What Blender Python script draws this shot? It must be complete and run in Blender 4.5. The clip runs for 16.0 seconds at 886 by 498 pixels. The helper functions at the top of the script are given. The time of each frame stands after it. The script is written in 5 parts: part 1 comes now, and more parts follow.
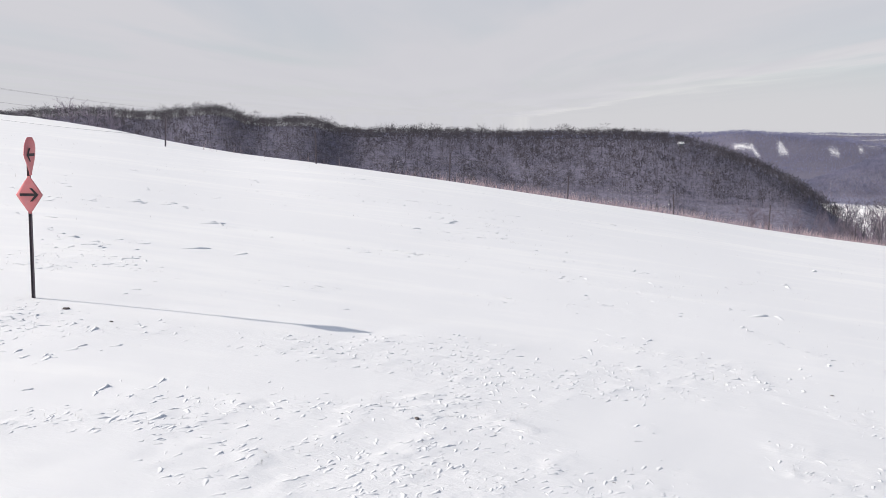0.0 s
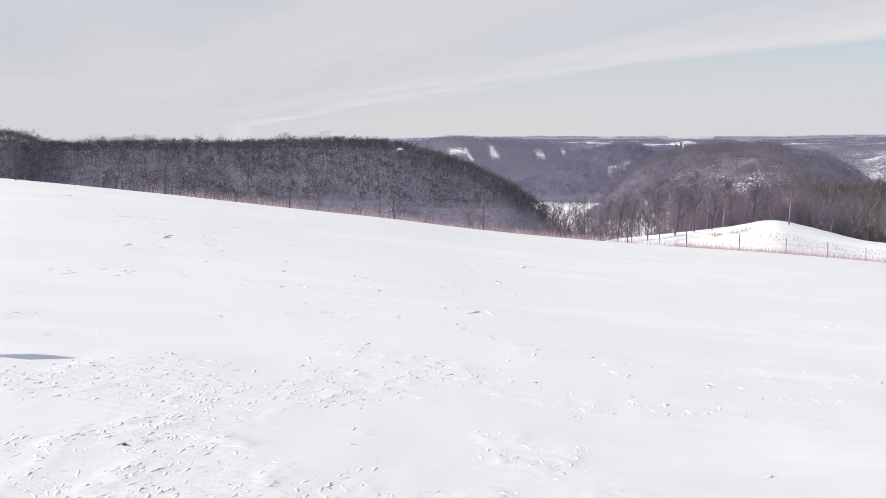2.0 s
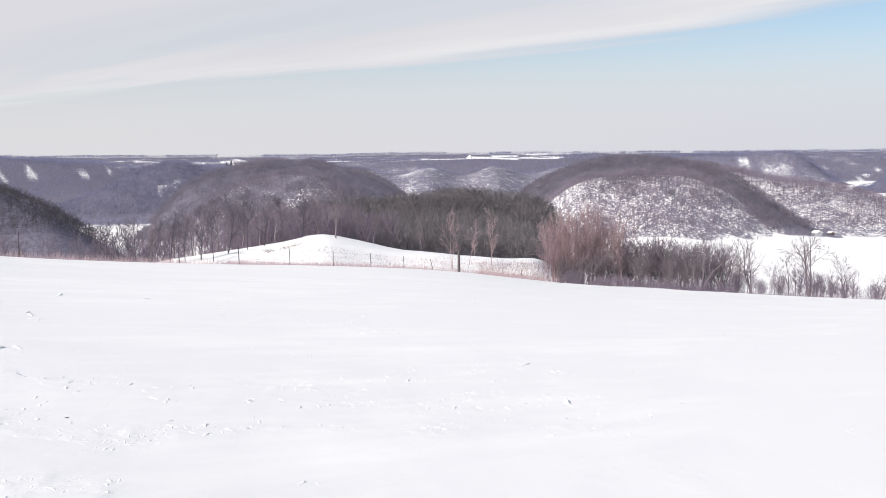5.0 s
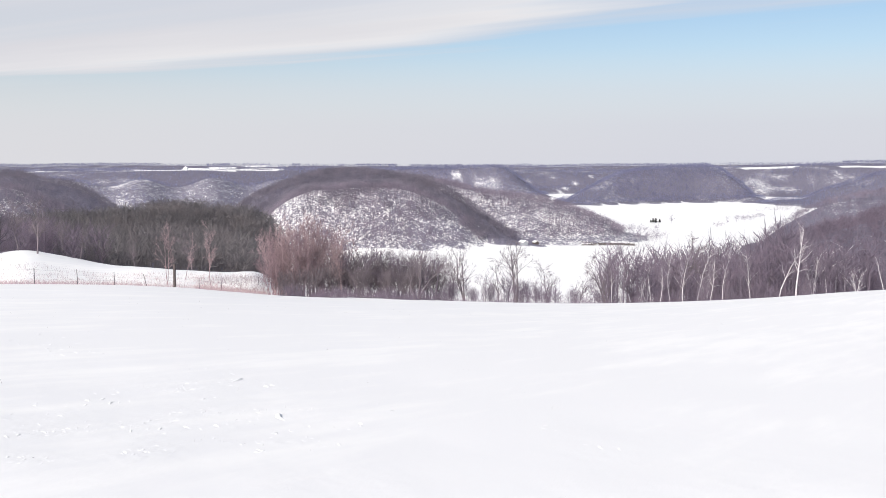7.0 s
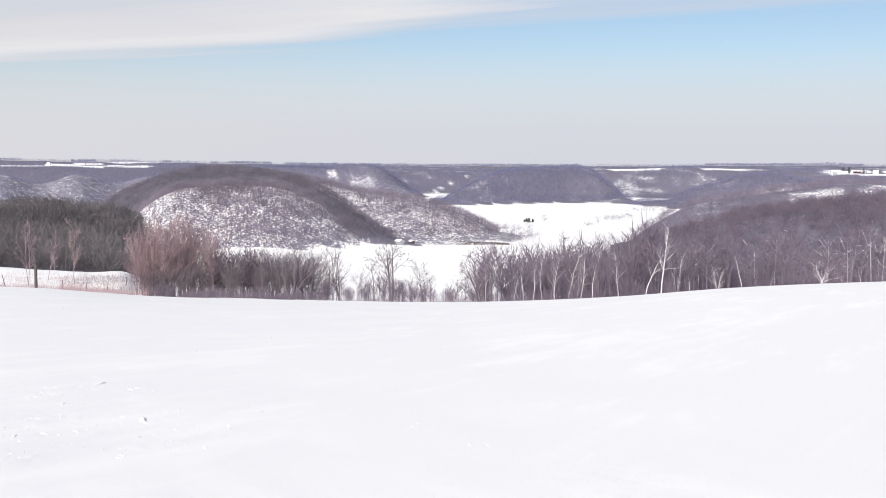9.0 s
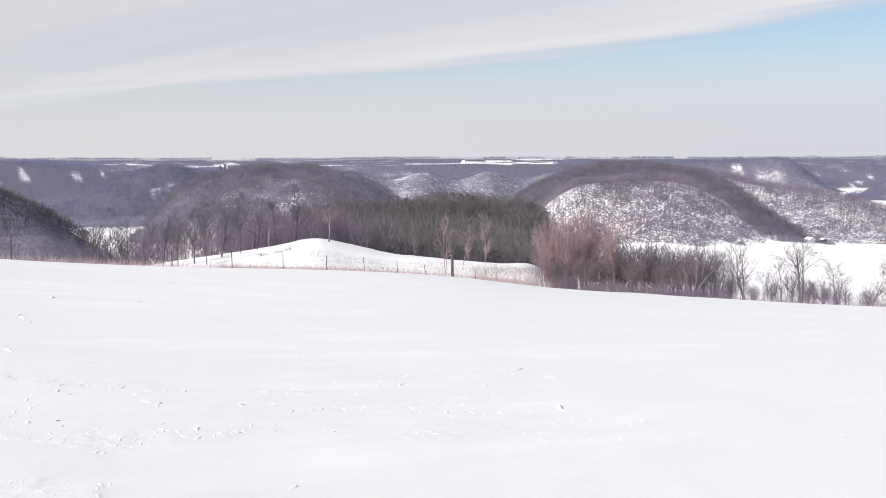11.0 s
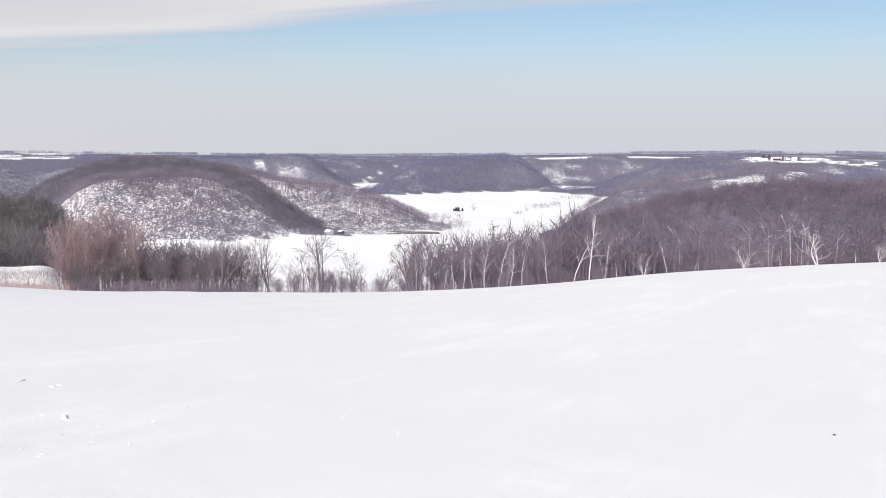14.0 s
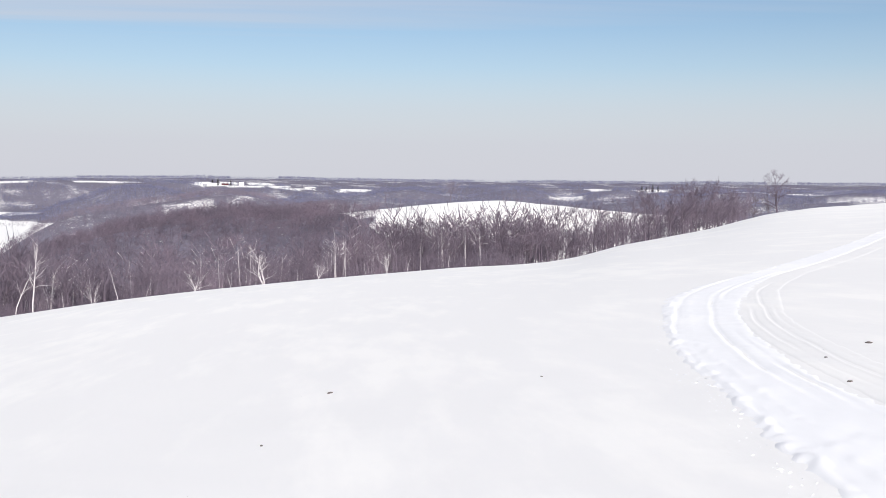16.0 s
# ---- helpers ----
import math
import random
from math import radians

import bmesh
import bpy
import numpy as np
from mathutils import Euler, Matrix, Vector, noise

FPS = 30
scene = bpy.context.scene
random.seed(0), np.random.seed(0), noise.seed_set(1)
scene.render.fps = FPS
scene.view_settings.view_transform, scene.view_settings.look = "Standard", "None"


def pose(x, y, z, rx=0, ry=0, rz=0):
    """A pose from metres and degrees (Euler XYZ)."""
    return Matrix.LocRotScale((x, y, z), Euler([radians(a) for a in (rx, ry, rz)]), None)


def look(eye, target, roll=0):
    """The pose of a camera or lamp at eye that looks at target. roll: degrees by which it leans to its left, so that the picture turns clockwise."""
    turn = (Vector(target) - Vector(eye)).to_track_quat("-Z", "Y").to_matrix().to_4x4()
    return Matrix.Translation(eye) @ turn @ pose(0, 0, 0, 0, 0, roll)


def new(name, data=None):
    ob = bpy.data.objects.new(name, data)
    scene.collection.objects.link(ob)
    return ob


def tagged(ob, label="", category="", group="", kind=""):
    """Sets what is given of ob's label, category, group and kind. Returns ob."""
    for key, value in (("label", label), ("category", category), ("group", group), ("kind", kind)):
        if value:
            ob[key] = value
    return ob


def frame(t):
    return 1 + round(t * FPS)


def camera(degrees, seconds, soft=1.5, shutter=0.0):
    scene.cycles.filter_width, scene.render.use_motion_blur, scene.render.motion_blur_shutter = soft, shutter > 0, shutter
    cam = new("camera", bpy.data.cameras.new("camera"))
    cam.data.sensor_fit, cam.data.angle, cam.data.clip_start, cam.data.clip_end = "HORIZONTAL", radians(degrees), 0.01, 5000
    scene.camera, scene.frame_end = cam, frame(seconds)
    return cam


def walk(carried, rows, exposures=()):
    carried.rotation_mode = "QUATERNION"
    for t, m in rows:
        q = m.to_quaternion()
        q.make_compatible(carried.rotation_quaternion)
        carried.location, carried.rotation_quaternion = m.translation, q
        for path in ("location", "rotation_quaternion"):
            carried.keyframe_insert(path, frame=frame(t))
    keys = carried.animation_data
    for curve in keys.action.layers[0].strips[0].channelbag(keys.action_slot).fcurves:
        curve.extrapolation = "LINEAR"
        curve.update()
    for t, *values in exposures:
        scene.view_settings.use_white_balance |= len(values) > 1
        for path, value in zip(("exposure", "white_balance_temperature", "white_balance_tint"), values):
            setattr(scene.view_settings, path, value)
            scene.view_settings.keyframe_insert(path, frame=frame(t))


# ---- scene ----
cam = camera(48.0, 16.0, soft=0.8)
EYE = 1.75  # the eye stands this far above the snow at the origin; world zero is the eye's own level
# seconds, yaw to the left, pitch, roll
PATH = [
    (0.0, 0.76, -6.90, 0.65),
    (0.5, -2.85, -6.85, 0.86),
    (1.0, -6.95, -6.72, 0.53),
    (1.5, -10.95, -6.55, 0.00),
    (2.0, -14.96, -6.40, -0.48),
    (2.5, -18.92, -6.25, -1.02),
    (3.0, -22.79, -6.19, -1.49),
    (3.5, -26.85, -6.20, -1.70),
    (4.0, -31.00, -6.17, -1.57),
    (4.5, -35.46, -5.96, -1.10),
    (5.0, -40.30, -5.62, -0.73),
    (5.2, -42.25, -5.52, -0.88),
    (7.5, -58.92, -5.01, 0.16),
    (8.0, -61.31, -5.07, 0.26),
    (8.5, -63.68, -5.11, 0.44),
    (9.0, -63.49, -5.06, 0.52),
    (9.5, -58.27, -5.00, 0.62),
    (10.0, -49.32, -4.97, 0.43),
    (10.2, -45.84, -4.93, 0.24),
    (12.3, -39.07, -5.48, -0.60),
    (12.5, -43.20, -5.61, -0.46),
    (13.0, -51.47, -5.81, -0.06),
    (13.5, -59.67, -5.77, 0.30),
    (14.0, -67.53, -5.64, 0.20),
    (14.5, -76.38, -5.26, 0.40),
    (15.0, -87.57, -4.79, 0.66),
    (15.5, -95.51, -4.41, 0.70),
    (16.0, -98.35, -4.02, 0.57),
]


ARM = 0.45  # the camera is held out at arm's length and swings round the one who turns


def aim(yaw, pitch, roll):
    a, b, a0 = radians(yaw), radians(pitch), radians(PATH[0][1])
    eye = Vector((math.sin(a0) - math.sin(a), math.cos(a) - math.cos(a0), 0)) * ARM
    return look(eye, eye + Vector((-math.sin(a) * math.cos(b), math.cos(a) * math.cos(b), math.sin(b))), roll)


walk(cam, [(t, aim(a, b, c)) for t, a, b, c in PATH], [(0.0, 0.31), (1.5, 0.36), (3.0, 0.43), (5.0, 0.47), (9.0, 0.45), (12.5, 0.43), (14.0, 0.38), (16.0, 0.37)])

# ---- light: a veiled winter sun from the left, sky above ----
SUN_YAW, SUN_HIGH = 94.4, 30.3
sun = new("sun", bpy.data.lights.new("sun", "SUN"))
sun.data.energy, sun.data.angle, sun.data.color = 3.3, radians(0.6), (1.0, 0.935, 0.86)
s_dir = Vector((-math.sin(radians(SUN_YAW)) * math.cos(radians(SUN_HIGH)), math.cos(radians(SUN_YAW)) * math.cos(radians(SUN_HIGH)), math.sin(radians(SUN_HIGH))))
sun.matrix_world = look(s_dir * 200, (0, 0, 0))

world = bpy.data.worlds.new("winter_sky")
scene.world = world
world.use_nodes = True


def ramp(tree, fac, stops):
    n = tree.nodes.new("ShaderNodeValToRGB")
    el = n.color_ramp.elements
    while len(el) < len(stops):
        el.new(0.5)
    for e, (p, c) in zip(el, stops):
        e.position, e.color = p, (c, c, c, 1) if isinstance(c, (int, float)) else (*c, 1)
    tree.links.new(fac, n.inputs[0])
    return n.outputs[0]


def mix(tree, fac, a, b, blend="MIX"):
    n = tree.nodes.new("ShaderNodeMix")
    n.data_type, n.blend_type = "RGBA", blend
    for slot, v in ((0, fac), (6, a), (7, b)):
        if isinstance(v, (int, float)):
            n.inputs[slot].default_value = v if slot == 0 else (v, v, v, 1)
        elif isinstance(v, tuple):
            n.inputs[slot].default_value = (*v, 1)
        else:
            tree.links.new(v, n.inputs[slot])
    return n.outputs[2]


def math_node(tree, op, a, b=None):
    n = tree.nodes.new("ShaderNodeMath")
    n.operation = op
    for slot, v in ((0, a), (1, b)):
        if isinstance(v, (int, float)):
            n.inputs[slot].default_value = v
        elif v is not None:
            tree.links.new(v, n.inputs[slot])
    return n.outputs[0]


def build_sky():
    t = world.node_tree
    t.nodes.clear()
    out = t.nodes.new("ShaderNodeOutputWorld")
    back = t.nodes.new("ShaderNodeBackground")
    sky = t.nodes.new("ShaderNodeTexSky")
    sky.sky_type, sky.sun_disc = "NISHITA", False
    sky.sun_elevation, sky.sun_rotation = radians(SUN_HIGH), radians(-SUN_YAW)
    sky.air_density, sky.dust_density, sky.ozone_density = 1.0, 0.1, 3.5
    dim = t.nodes.new("ShaderNodeVectorMath")
    dim.operation = "SCALE"
    dim.inputs["Scale"].default_value = SKY_DIM
    t.links.new(sky.outputs[0], dim.inputs[0])
    # high thin cloud drawn out in long streaks along one wind (towards +y); its torn edge lies across the wind's right
    co = t.nodes.new("ShaderNodeTexCoord")
    sep = t.nodes.new("ShaderNodeSeparateXYZ")
    t.links.new(co.outputs["Generated"], sep.inputs[0])
    lift = math_node(t, "MAXIMUM", sep.outputs[2], 0.012)
    flat = t.nodes.new("ShaderNodeCombineXYZ")
    px, py = math_node(t, "DIVIDE", sep.outputs[0], lift), math_node(t, "DIVIDE", sep.outputs[1], lift)
    t.links.new(px, flat.inputs[0])
    t.links.new(py, flat.inputs[1])

    def streaks(across, along_, detail, rough, warp, move=0.0):
        mp = t.nodes.new("ShaderNodeMapping")
        mp.inputs["Rotation"].default_value = (0, 0, radians(-5))
        mp.inputs["Scale"].default_value = (across, along_, 1)
        mp.inputs["Location"].default_value = (move, move * 0.7, 0)
        t.links.new(flat.outputs[0], mp.inputs[0])
        n = t.nodes.new("ShaderNodeTexNoise")
        n.inputs["Scale"].default_value, n.inputs["Detail"].default_value, n.inputs["Roughness"].default_value = 1.0, detail, rough
        n.inputs["Distortion"].default_value = warp
        t.links.new(mp.outputs[0], n.inputs["Vector"])
        return n.outputs[0]

    # the edge runs with the wind far off and bends away overhead
    edge = math_node(t, "MINIMUM", math_node(t, "ADD", math_node(t, "MULTIPLY", py, 0.675), 4.45), 7.8)
    edge = math_node(t, "SUBTRACT", edge, math_node(t, "MINIMUM", math_node(t, "MULTIPLY", math_node(t, "MAXIMUM", math_node(t, "SUBTRACT", py, 9.0), 0.0), 0.3), 1.2))
    torn = math_node(t, "MULTIPLY", math_node(t, "SUBTRACT", streaks(0.9, 0.14, 6, 0.55, 0.5), 0.5), 3.4)
    depth = math_node(t, "ADD", math_node(t, "SUBTRACT", edge, px), torn)  # how far inside the bank
    bank = ramp(t, math_node(t, "ADD", math_node(t, "MULTIPLY", depth, 0.2), 0.4), [(0.2, 0.0), (0.36, 0.25), (0.5, 0.75), (0.66, 1.0)])
    # thin trails outside the edge, and thinner places inside the bank
    trails = ramp(t, streaks(0.55, 0.06, 5, 0.6, 0.4, 3.7), [(0.42, 0.0), (0.66, 0.6)])
    holes = ramp(t, streaks(0.42, 0.07, 4, 0.5, 0.6, 9.1), [(0.36, 0.8), (0.52, 1.0)])
    cloud = math_node(t, "MAXIMUM", math_node(t, "MULTIPLY", bank, holes), math_node(t, "MULTIPLY", trails, ramp(t, math_node(t, "ADD", math_node(t, "MULTIPLY", depth, 0.1), 0.5), [(0.1, 0.0), (0.4, 1.0)])))
    cloud = math_node(t, "MULTIPLY", cloud, ramp(t, sep.outputs[2], [(0.2, 1.0), (0.42, 0.18), (1.0, 0.1)]))  # clear overhead
    bright = math_node(t, "MULTIPLY", ramp(t, math_node(t, "ADD", math_node(t, "MULTIPLY", depth, 0.12), 0.3), [(0.3, 0.1), (0.42, 1.0), (0.62, 0.35), (1.0, 0.2)]), ramp(t, streaks(0.7, 0.08, 5, 0.5, 0.5, 5.3), [(0.35, 0.35), (0.62, 1.0)]))
    # milky air low over the horizon
    low = ramp(t, sep.outputs[2], [(0.0, 0.97), (0.035, 0.92), (0.07, 0.7), (0.11, 0.26), (0.16, 0.06), (0.4, 0.0)])
    veil = math_node(t, "MAXIMUM", cloud, low)
    warm = t.nodes.new("ShaderNodeVectorMath")
    warm.operation = "DOT_PRODUCT"
    warm.inputs[1].default_value = (-0.34, 0.94, 0)
    t.links.new(co.outputs["Generated"], warm.inputs[0])
    haze = mix(t, ramp(t, warm.outputs["Value"], [(0.0, 0.0), (0.75, 1.0)]), MILK, HAZE)
    colour = mix(t, veil, dim.outputs[0], mix(t, cloud, haze, mix(t, bright, GREY, CLOUD)))
    # the veil glows round the sun
    near = t.nodes.new("ShaderNodeVectorMath")
    near.operation = "DOT_PRODUCT"
    near.inputs[1].default_value = s_dir
    t.links.new(co.outputs["Generated"], near.inputs[0])
    glow = math_node(t, "POWER", math_node(t, "MAXIMUM", near.outputs["Value"], 0.0), 8.0)
    t.links.new(mix(t, 1.0, colour, mix(t, glow, (0, 0, 0), (2.0, 1.95, 1.95)), "ADD"), back.inputs[0])
    t.links.new(back.outputs[0], out.inputs[0])


SKY_DIM = 0.075
HAZE = (0.525, 0.522, 0.548)  # the same air on the sun's side
MILK, CLOUD, GREY = (0.48, 0.488, 0.545), (0.60, 0.592, 0.606), (0.495, 0.493, 0.528)
build_sky()

# ---- materials ----


def shader(name, rough=0.9):
    m = bpy.data.materials.new(name)
    m.use_nodes = True
    t = m.node_tree
    b = t.nodes["Principled BSDF"]
    b.inputs["Roughness"].default_value = rough
    b.inputs["Specular IOR Level"].default_value = 0.25
    return m, t, b


def noise_node(t, scale, detail=4, rough=0.6, stretch=None, turn=0):
    co = t.nodes.new("ShaderNodeTexCoord")
    n = t.nodes.new("ShaderNodeTexNoise")
    n.inputs["Scale"].default_value, n.inputs["Detail"].default_value, n.inputs["Roughness"].default_value = scale, detail, rough
    mp = t.nodes.new("ShaderNodeMapping")
    mp.inputs["Rotation"].default_value = (0, 0, radians(turn))
    mp.inputs["Scale"].default_value = stretch or (1, 1, 1)
    t.links.new(co.outputs["Object"], mp.inputs[0])
    t.links.new(mp.outputs[0], n.inputs["Vector"])
    return n.outputs[0]


def bump(t, b, height, strength, distance):
    n = t.nodes.new("ShaderNodeBump")
    n.inputs["Strength"].default_value, n.inputs["Distance"].default_value = strength, distance
    t.links.new(height, n.inputs["Height"])
    t.links.new(n.outputs[0], b.inputs["Normal"])


def snow_material(name, tint=(0.928, 0.907, 0.868), brushy=False):
    """Wind-packed snow; where the ground carries brush, leaf litter and twigs show through it."""
    m, t, b = shader(name, 0.95)
    b.inputs["Specular IOR Level"].default_value = 0.08
    wide = noise_node(t, 0.22, 6, 0.62, (0.5, 1.3, 1), 25)
    streak = noise_node(t, 1.1, 5, 0.6, (0.35, 1.5, 1), 25)
    fine = noise_node(t, 7.0, 5, 0.65, (0.5, 1.5, 1), 25)
    crust = tuple(c * k for c, k in zip(tint, (0.945, 0.948, 0.96)))
    fresh = math_node(t, "ADD", math_node(t, "MULTIPLY", wide, 0.6), math_node(t, "MULTIPLY", streak, 0.5))
    colour = mix(t, ramp(t, fresh, [(0.53, 0.0), (0.57, 0.25), (0.66, 1.0)]), crust, tint)
    if brushy:
        cover = t.nodes.new("ShaderNodeAttribute")
        cover.attribute_name = "brush"
        leaf = noise_node(t, 0.45, 5, 0.74)
        clump = noise_node(t, 0.09, 4, 0.6)
        some = math_node(t, "ADD", math_node(t, "MULTIPLY", math_node(t, "SUBTRACT", leaf, 0.5), 1.9), math_node(t, "MULTIPLY", math_node(t, "SUBTRACT", clump, 0.5), 0.6))
        on = ramp(t, cover.outputs["Fac"], [(0.0, 0.0), (0.12, 1.0)])
        amount = math_node(t, "MULTIPLY", on, ramp(t, math_node(t, "ADD", some, cover.outputs["Fac"]), [(0.4, 0.0), (0.66, 1.0)]))
        litter = mix(t, ramp(t, leaf, [(0.35, 0.0), (0.65, 1.0)]), (0.112, 0.104, 0.133), (0.22, 0.205, 0.26))
        colour = mix(t, amount, colour, litter)
    t.links.new(colour, b.inputs["Base Color"])
    grit = noise_node(t, 26.0, 4, 0.7, (0.6, 1.4, 1), -52)
    rough_part = math_node(t, "MULTIPLY", ramp(t, noise_node(t, 0.5, 4, 0.6), [(0.42, 0.15), (0.62, 1.0)]), math_node(t, "ADD", fine, math_node(t, "MULTIPLY", grit, 0.5)))
    if brushy:  # lumps of broken crust
        torn = t.nodes.new("ShaderNodeAttribute")
        torn.attribute_name = "torn"
        lumps = math_node(t, "ADD", noise_node(t, 9.0, 6, 0.68, (0.7, 1.3, 1), -52), math_node(t, "MULTIPLY", ramp(t, noise_node(t, 5.0, 4, 0.6, (0.8, 1.3, 1), -52), [(0.45, 0.0), (0.56, 1.0)]), 0.35))
        rough_part = math_node(t, "ADD", rough_part, math_node(t, "MULTIPLY", lumps, math_node(t, "MULTIPLY", torn.outputs["Fac"], 1.3)))
    bump(t, b, rough_part, 0.16, 0.03)
    return m


def bark_material(name, dark, light, scale=3.0, island=True, thin=0.0, vary=0.6):
    m, t, b = shader(name, 0.95)
    grain = noise_node(t, scale, 4, 0.7, (1, 1, 0.25))
    pick = ramp(t, grain, [(0.3, 0.0), (0.7, 1.0)])
    if island:
        g = t.nodes.new("ShaderNodeNewGeometry")
        pick = mix(t, vary, pick, g.outputs["Random Per Island"])
    colour = mix(t, pick, dark, light)
    if thin:  # stands of other kinds among the rest
        stand = ramp(t, noise_node(t, 0.07, 4, 0.65), [(0.36, 0.0), (0.64, 1.0)])
        colour = mix(t, 1.0, colour, mix(t, stand, (0.74, 0.75, 0.78), (1.22, 1.16, 1.16)), "MULTIPLY")
    t.links.new(colour, b.inputs["Base Color"])
    bump(t, b, grain, 0.4, 0.02)
    if thin:  # sprays of twigs let light through from behind
        through_ = t.nodes.new("ShaderNodeBsdfTranslucent")
        both = t.nodes.new("ShaderNodeMixShader")
        both.inputs[0].default_value = thin
        t.links.new(colour, through_.inputs[0])
        t.links.new(b.outputs[0], both.inputs[1])
        t.links.new(through_.outputs[0], both.inputs[2])
        t.links.new(both.outputs[0], t.nodes["Material Output"].inputs[0])
    return m


def paint_material(name, colour, worn, rough=0.6, scale=8.0):
    m, t, b = shader(name, rough)
    spots = ramp(t, noise_node(t, scale, 6, 0.7), [(0.45, 0.0), (0.75, 1.0)])
    t.links.new(mix(t, spots, colour, worn), b.inputs["Base Color"])
    bump(t, b, noise_node(t, scale * 8, 3), 0.1, 0.002)
    return m


SNOW = snow_material("wind_packed_snow", brushy=True)
TRAIL = snow_material("ridden_snow", (0.97, 0.958, 0.94))
BARK = bark_material("grey_brown_bark", (0.105, 0.089, 0.1), (0.24, 0.20, 0.217))
PALE = bark_material("bleached_bark", (0.42, 0.385, 0.40), (0.68, 0.635, 0.645))
PINK = bark_material("reddish_twigs", (0.28, 0.20, 0.215), (0.41, 0.305, 0.32), thin=0.3)
ROSE = bark_material("rose_stems", (0.33, 0.245, 0.25), (0.46, 0.355, 0.36), thin=0.2)
WOOD_L = bark_material("oak_wood", (0.105, 0.098, 0.114), (0.2, 0.187, 0.216), thin=0.4, vary=0.4)
WOOD_R = bark_material("bluff_wood", (0.235, 0.206, 0.248), (0.36, 0.315, 0.368), thin=0.45, vary=0.45)
WOOD_W = bark_material("brown_wood", (0.19, 0.158, 0.192), (0.305, 0.255, 0.303), thin=0.5, vary=0.3)
WOOD_D = bark_material("dense_oak_wood", (0.07, 0.066, 0.072), (0.125, 0.117, 0.126), thin=0.4, vary=0.3)
WOOD_K = bark_material("dark_brown_wood", (0.135, 0.128, 0.129), (0.245, 0.229, 0.231), thin=0.4, vary=0.4)
WOOD_B = bark_material("bluff_crown_wood", (0.2, 0.186, 0.219), (0.292, 0.27, 0.312), thin=0.45, vary=0.3)
# the next two have distance haze put into their pale blue base colours
WOOD_N = bark_material("hazed_hill_wood", (0.235, 0.238, 0.315), (0.315, 0.318, 0.41), thin=0.5, vary=0.25)
WOOD_F = bark_material("hazed_far_wood", (0.265, 0.275, 0.395), (0.34, 0.348, 0.475), thin=0.6, vary=0.25)
TWIG = bark_material("grey_pink_twigs", (0.215, 0.182, 0.215), (0.36, 0.31, 0.355), thin=0.3)
NEEDLE = bark_material("dark_needles", (0.035, 0.038, 0.034), (0.085, 0.08, 0.075))
GRASS = bark_material("dry_grass", (0.42, 0.32, 0.325), (0.58, 0.47, 0.465), thin=0.4)
STRAW = bark_material("stubble", (0.12, 0.10, 0.09), (0.30, 0.25, 0.20))
SOIL = bark_material("dark_soil", (0.075, 0.062, 0.06), (0.16, 0.135, 0.125), 40)
STEEL = paint_material("dark_steel", (0.10, 0.085, 0.10), (0.15, 0.11, 0.11), 0.5, 30)
POSTWOOD = bark_material("weathered_post", (0.06, 0.05, 0.05), (0.14, 0.115, 0.11), 12, False)
WIRE = paint_material("galvanised_wire", (0.16, 0.15, 0.16), (0.26, 0.22, 0.2), 0.45, 50)
ORANGE = paint_material("faded_orange_plate", (0.66, 0.215, 0.215), (0.60, 0.27, 0.27), 0.5, 14)
BLACK = paint_material("black_print", (0.035, 0.03, 0.032), (0.07, 0.055, 0.055), 0.6, 40)
RED = paint_material("barn_red", (0.11, 0.042, 0.048), (0.10, 0.05, 0.055), 0.8, 1)
WHITE = paint_material("white_siding", (0.78, 0.78, 0.78), (0.66, 0.66, 0.66), 0.8, 1)
GREYM = paint_material("grey_metal", (0.35, 0.36, 0.38), (0.28, 0.28, 0.3), 0.6, 1)
DARKGLASS = paint_material("dark_window", (0.03, 0.035, 0.04), (0.05, 0.05, 0.06), 0.2, 1)

# ---- the lie of the land ----
# Bearings are degrees to the left of +y; tables give (bearing, ...) and run from right to left.


def table(rows):
    return np.array(sorted(rows), float)


def along(tab, az, column):
    """A smooth curve through a short table."""
    xs, ys = tab[:, 0], tab[:, column]
    slopes = np.gradient(ys, xs)
    i = np.clip(np.searchsorted(xs, az) - 1, 0, len(xs) - 2)
    h = xs[i + 1] - xs[i]
    u = np.clip((az - xs[i]) / h, 0, 1)
    return (ys[i] * (1 + 2 * u) * (1 - u) ** 2 + ys[i + 1] * u * u * (3 - 2 * u)
            + h * (slopes[i] * u * (1 - u) ** 2 - slopes[i + 1] * u * u * (1 - u)))


def hashed(i, j, seed):
    v = np.sin(i * 127.1 + j * 311.7 + seed * 74.7) * 43758.5453
    return v - np.floor(v)


def value_noise(x, y, seed=0):
    i, j = np.floor(x), np.floor(y)
    u, v = x - i, y - j
    u, v = u * u * (3 - 2 * u), v * v * (3 - 2 * v)
    a, b, c, d = hashed(i, j, seed), hashed(i + 1, j, seed), hashed(i, j + 1, seed), hashed(i + 1, j + 1, seed)
    return (a + (b - a) * u) * (1 - v) + (c + (d - c) * u) * v - 0.5


def fbm(x, y, octaves=4, seed=0):
    total = 0
    for k in range(octaves):
        total = total + value_noise(x * 2 ** k + 17 * k, y * 2 ** k - 9 * k, seed + k) * 0.5 ** k
    return total


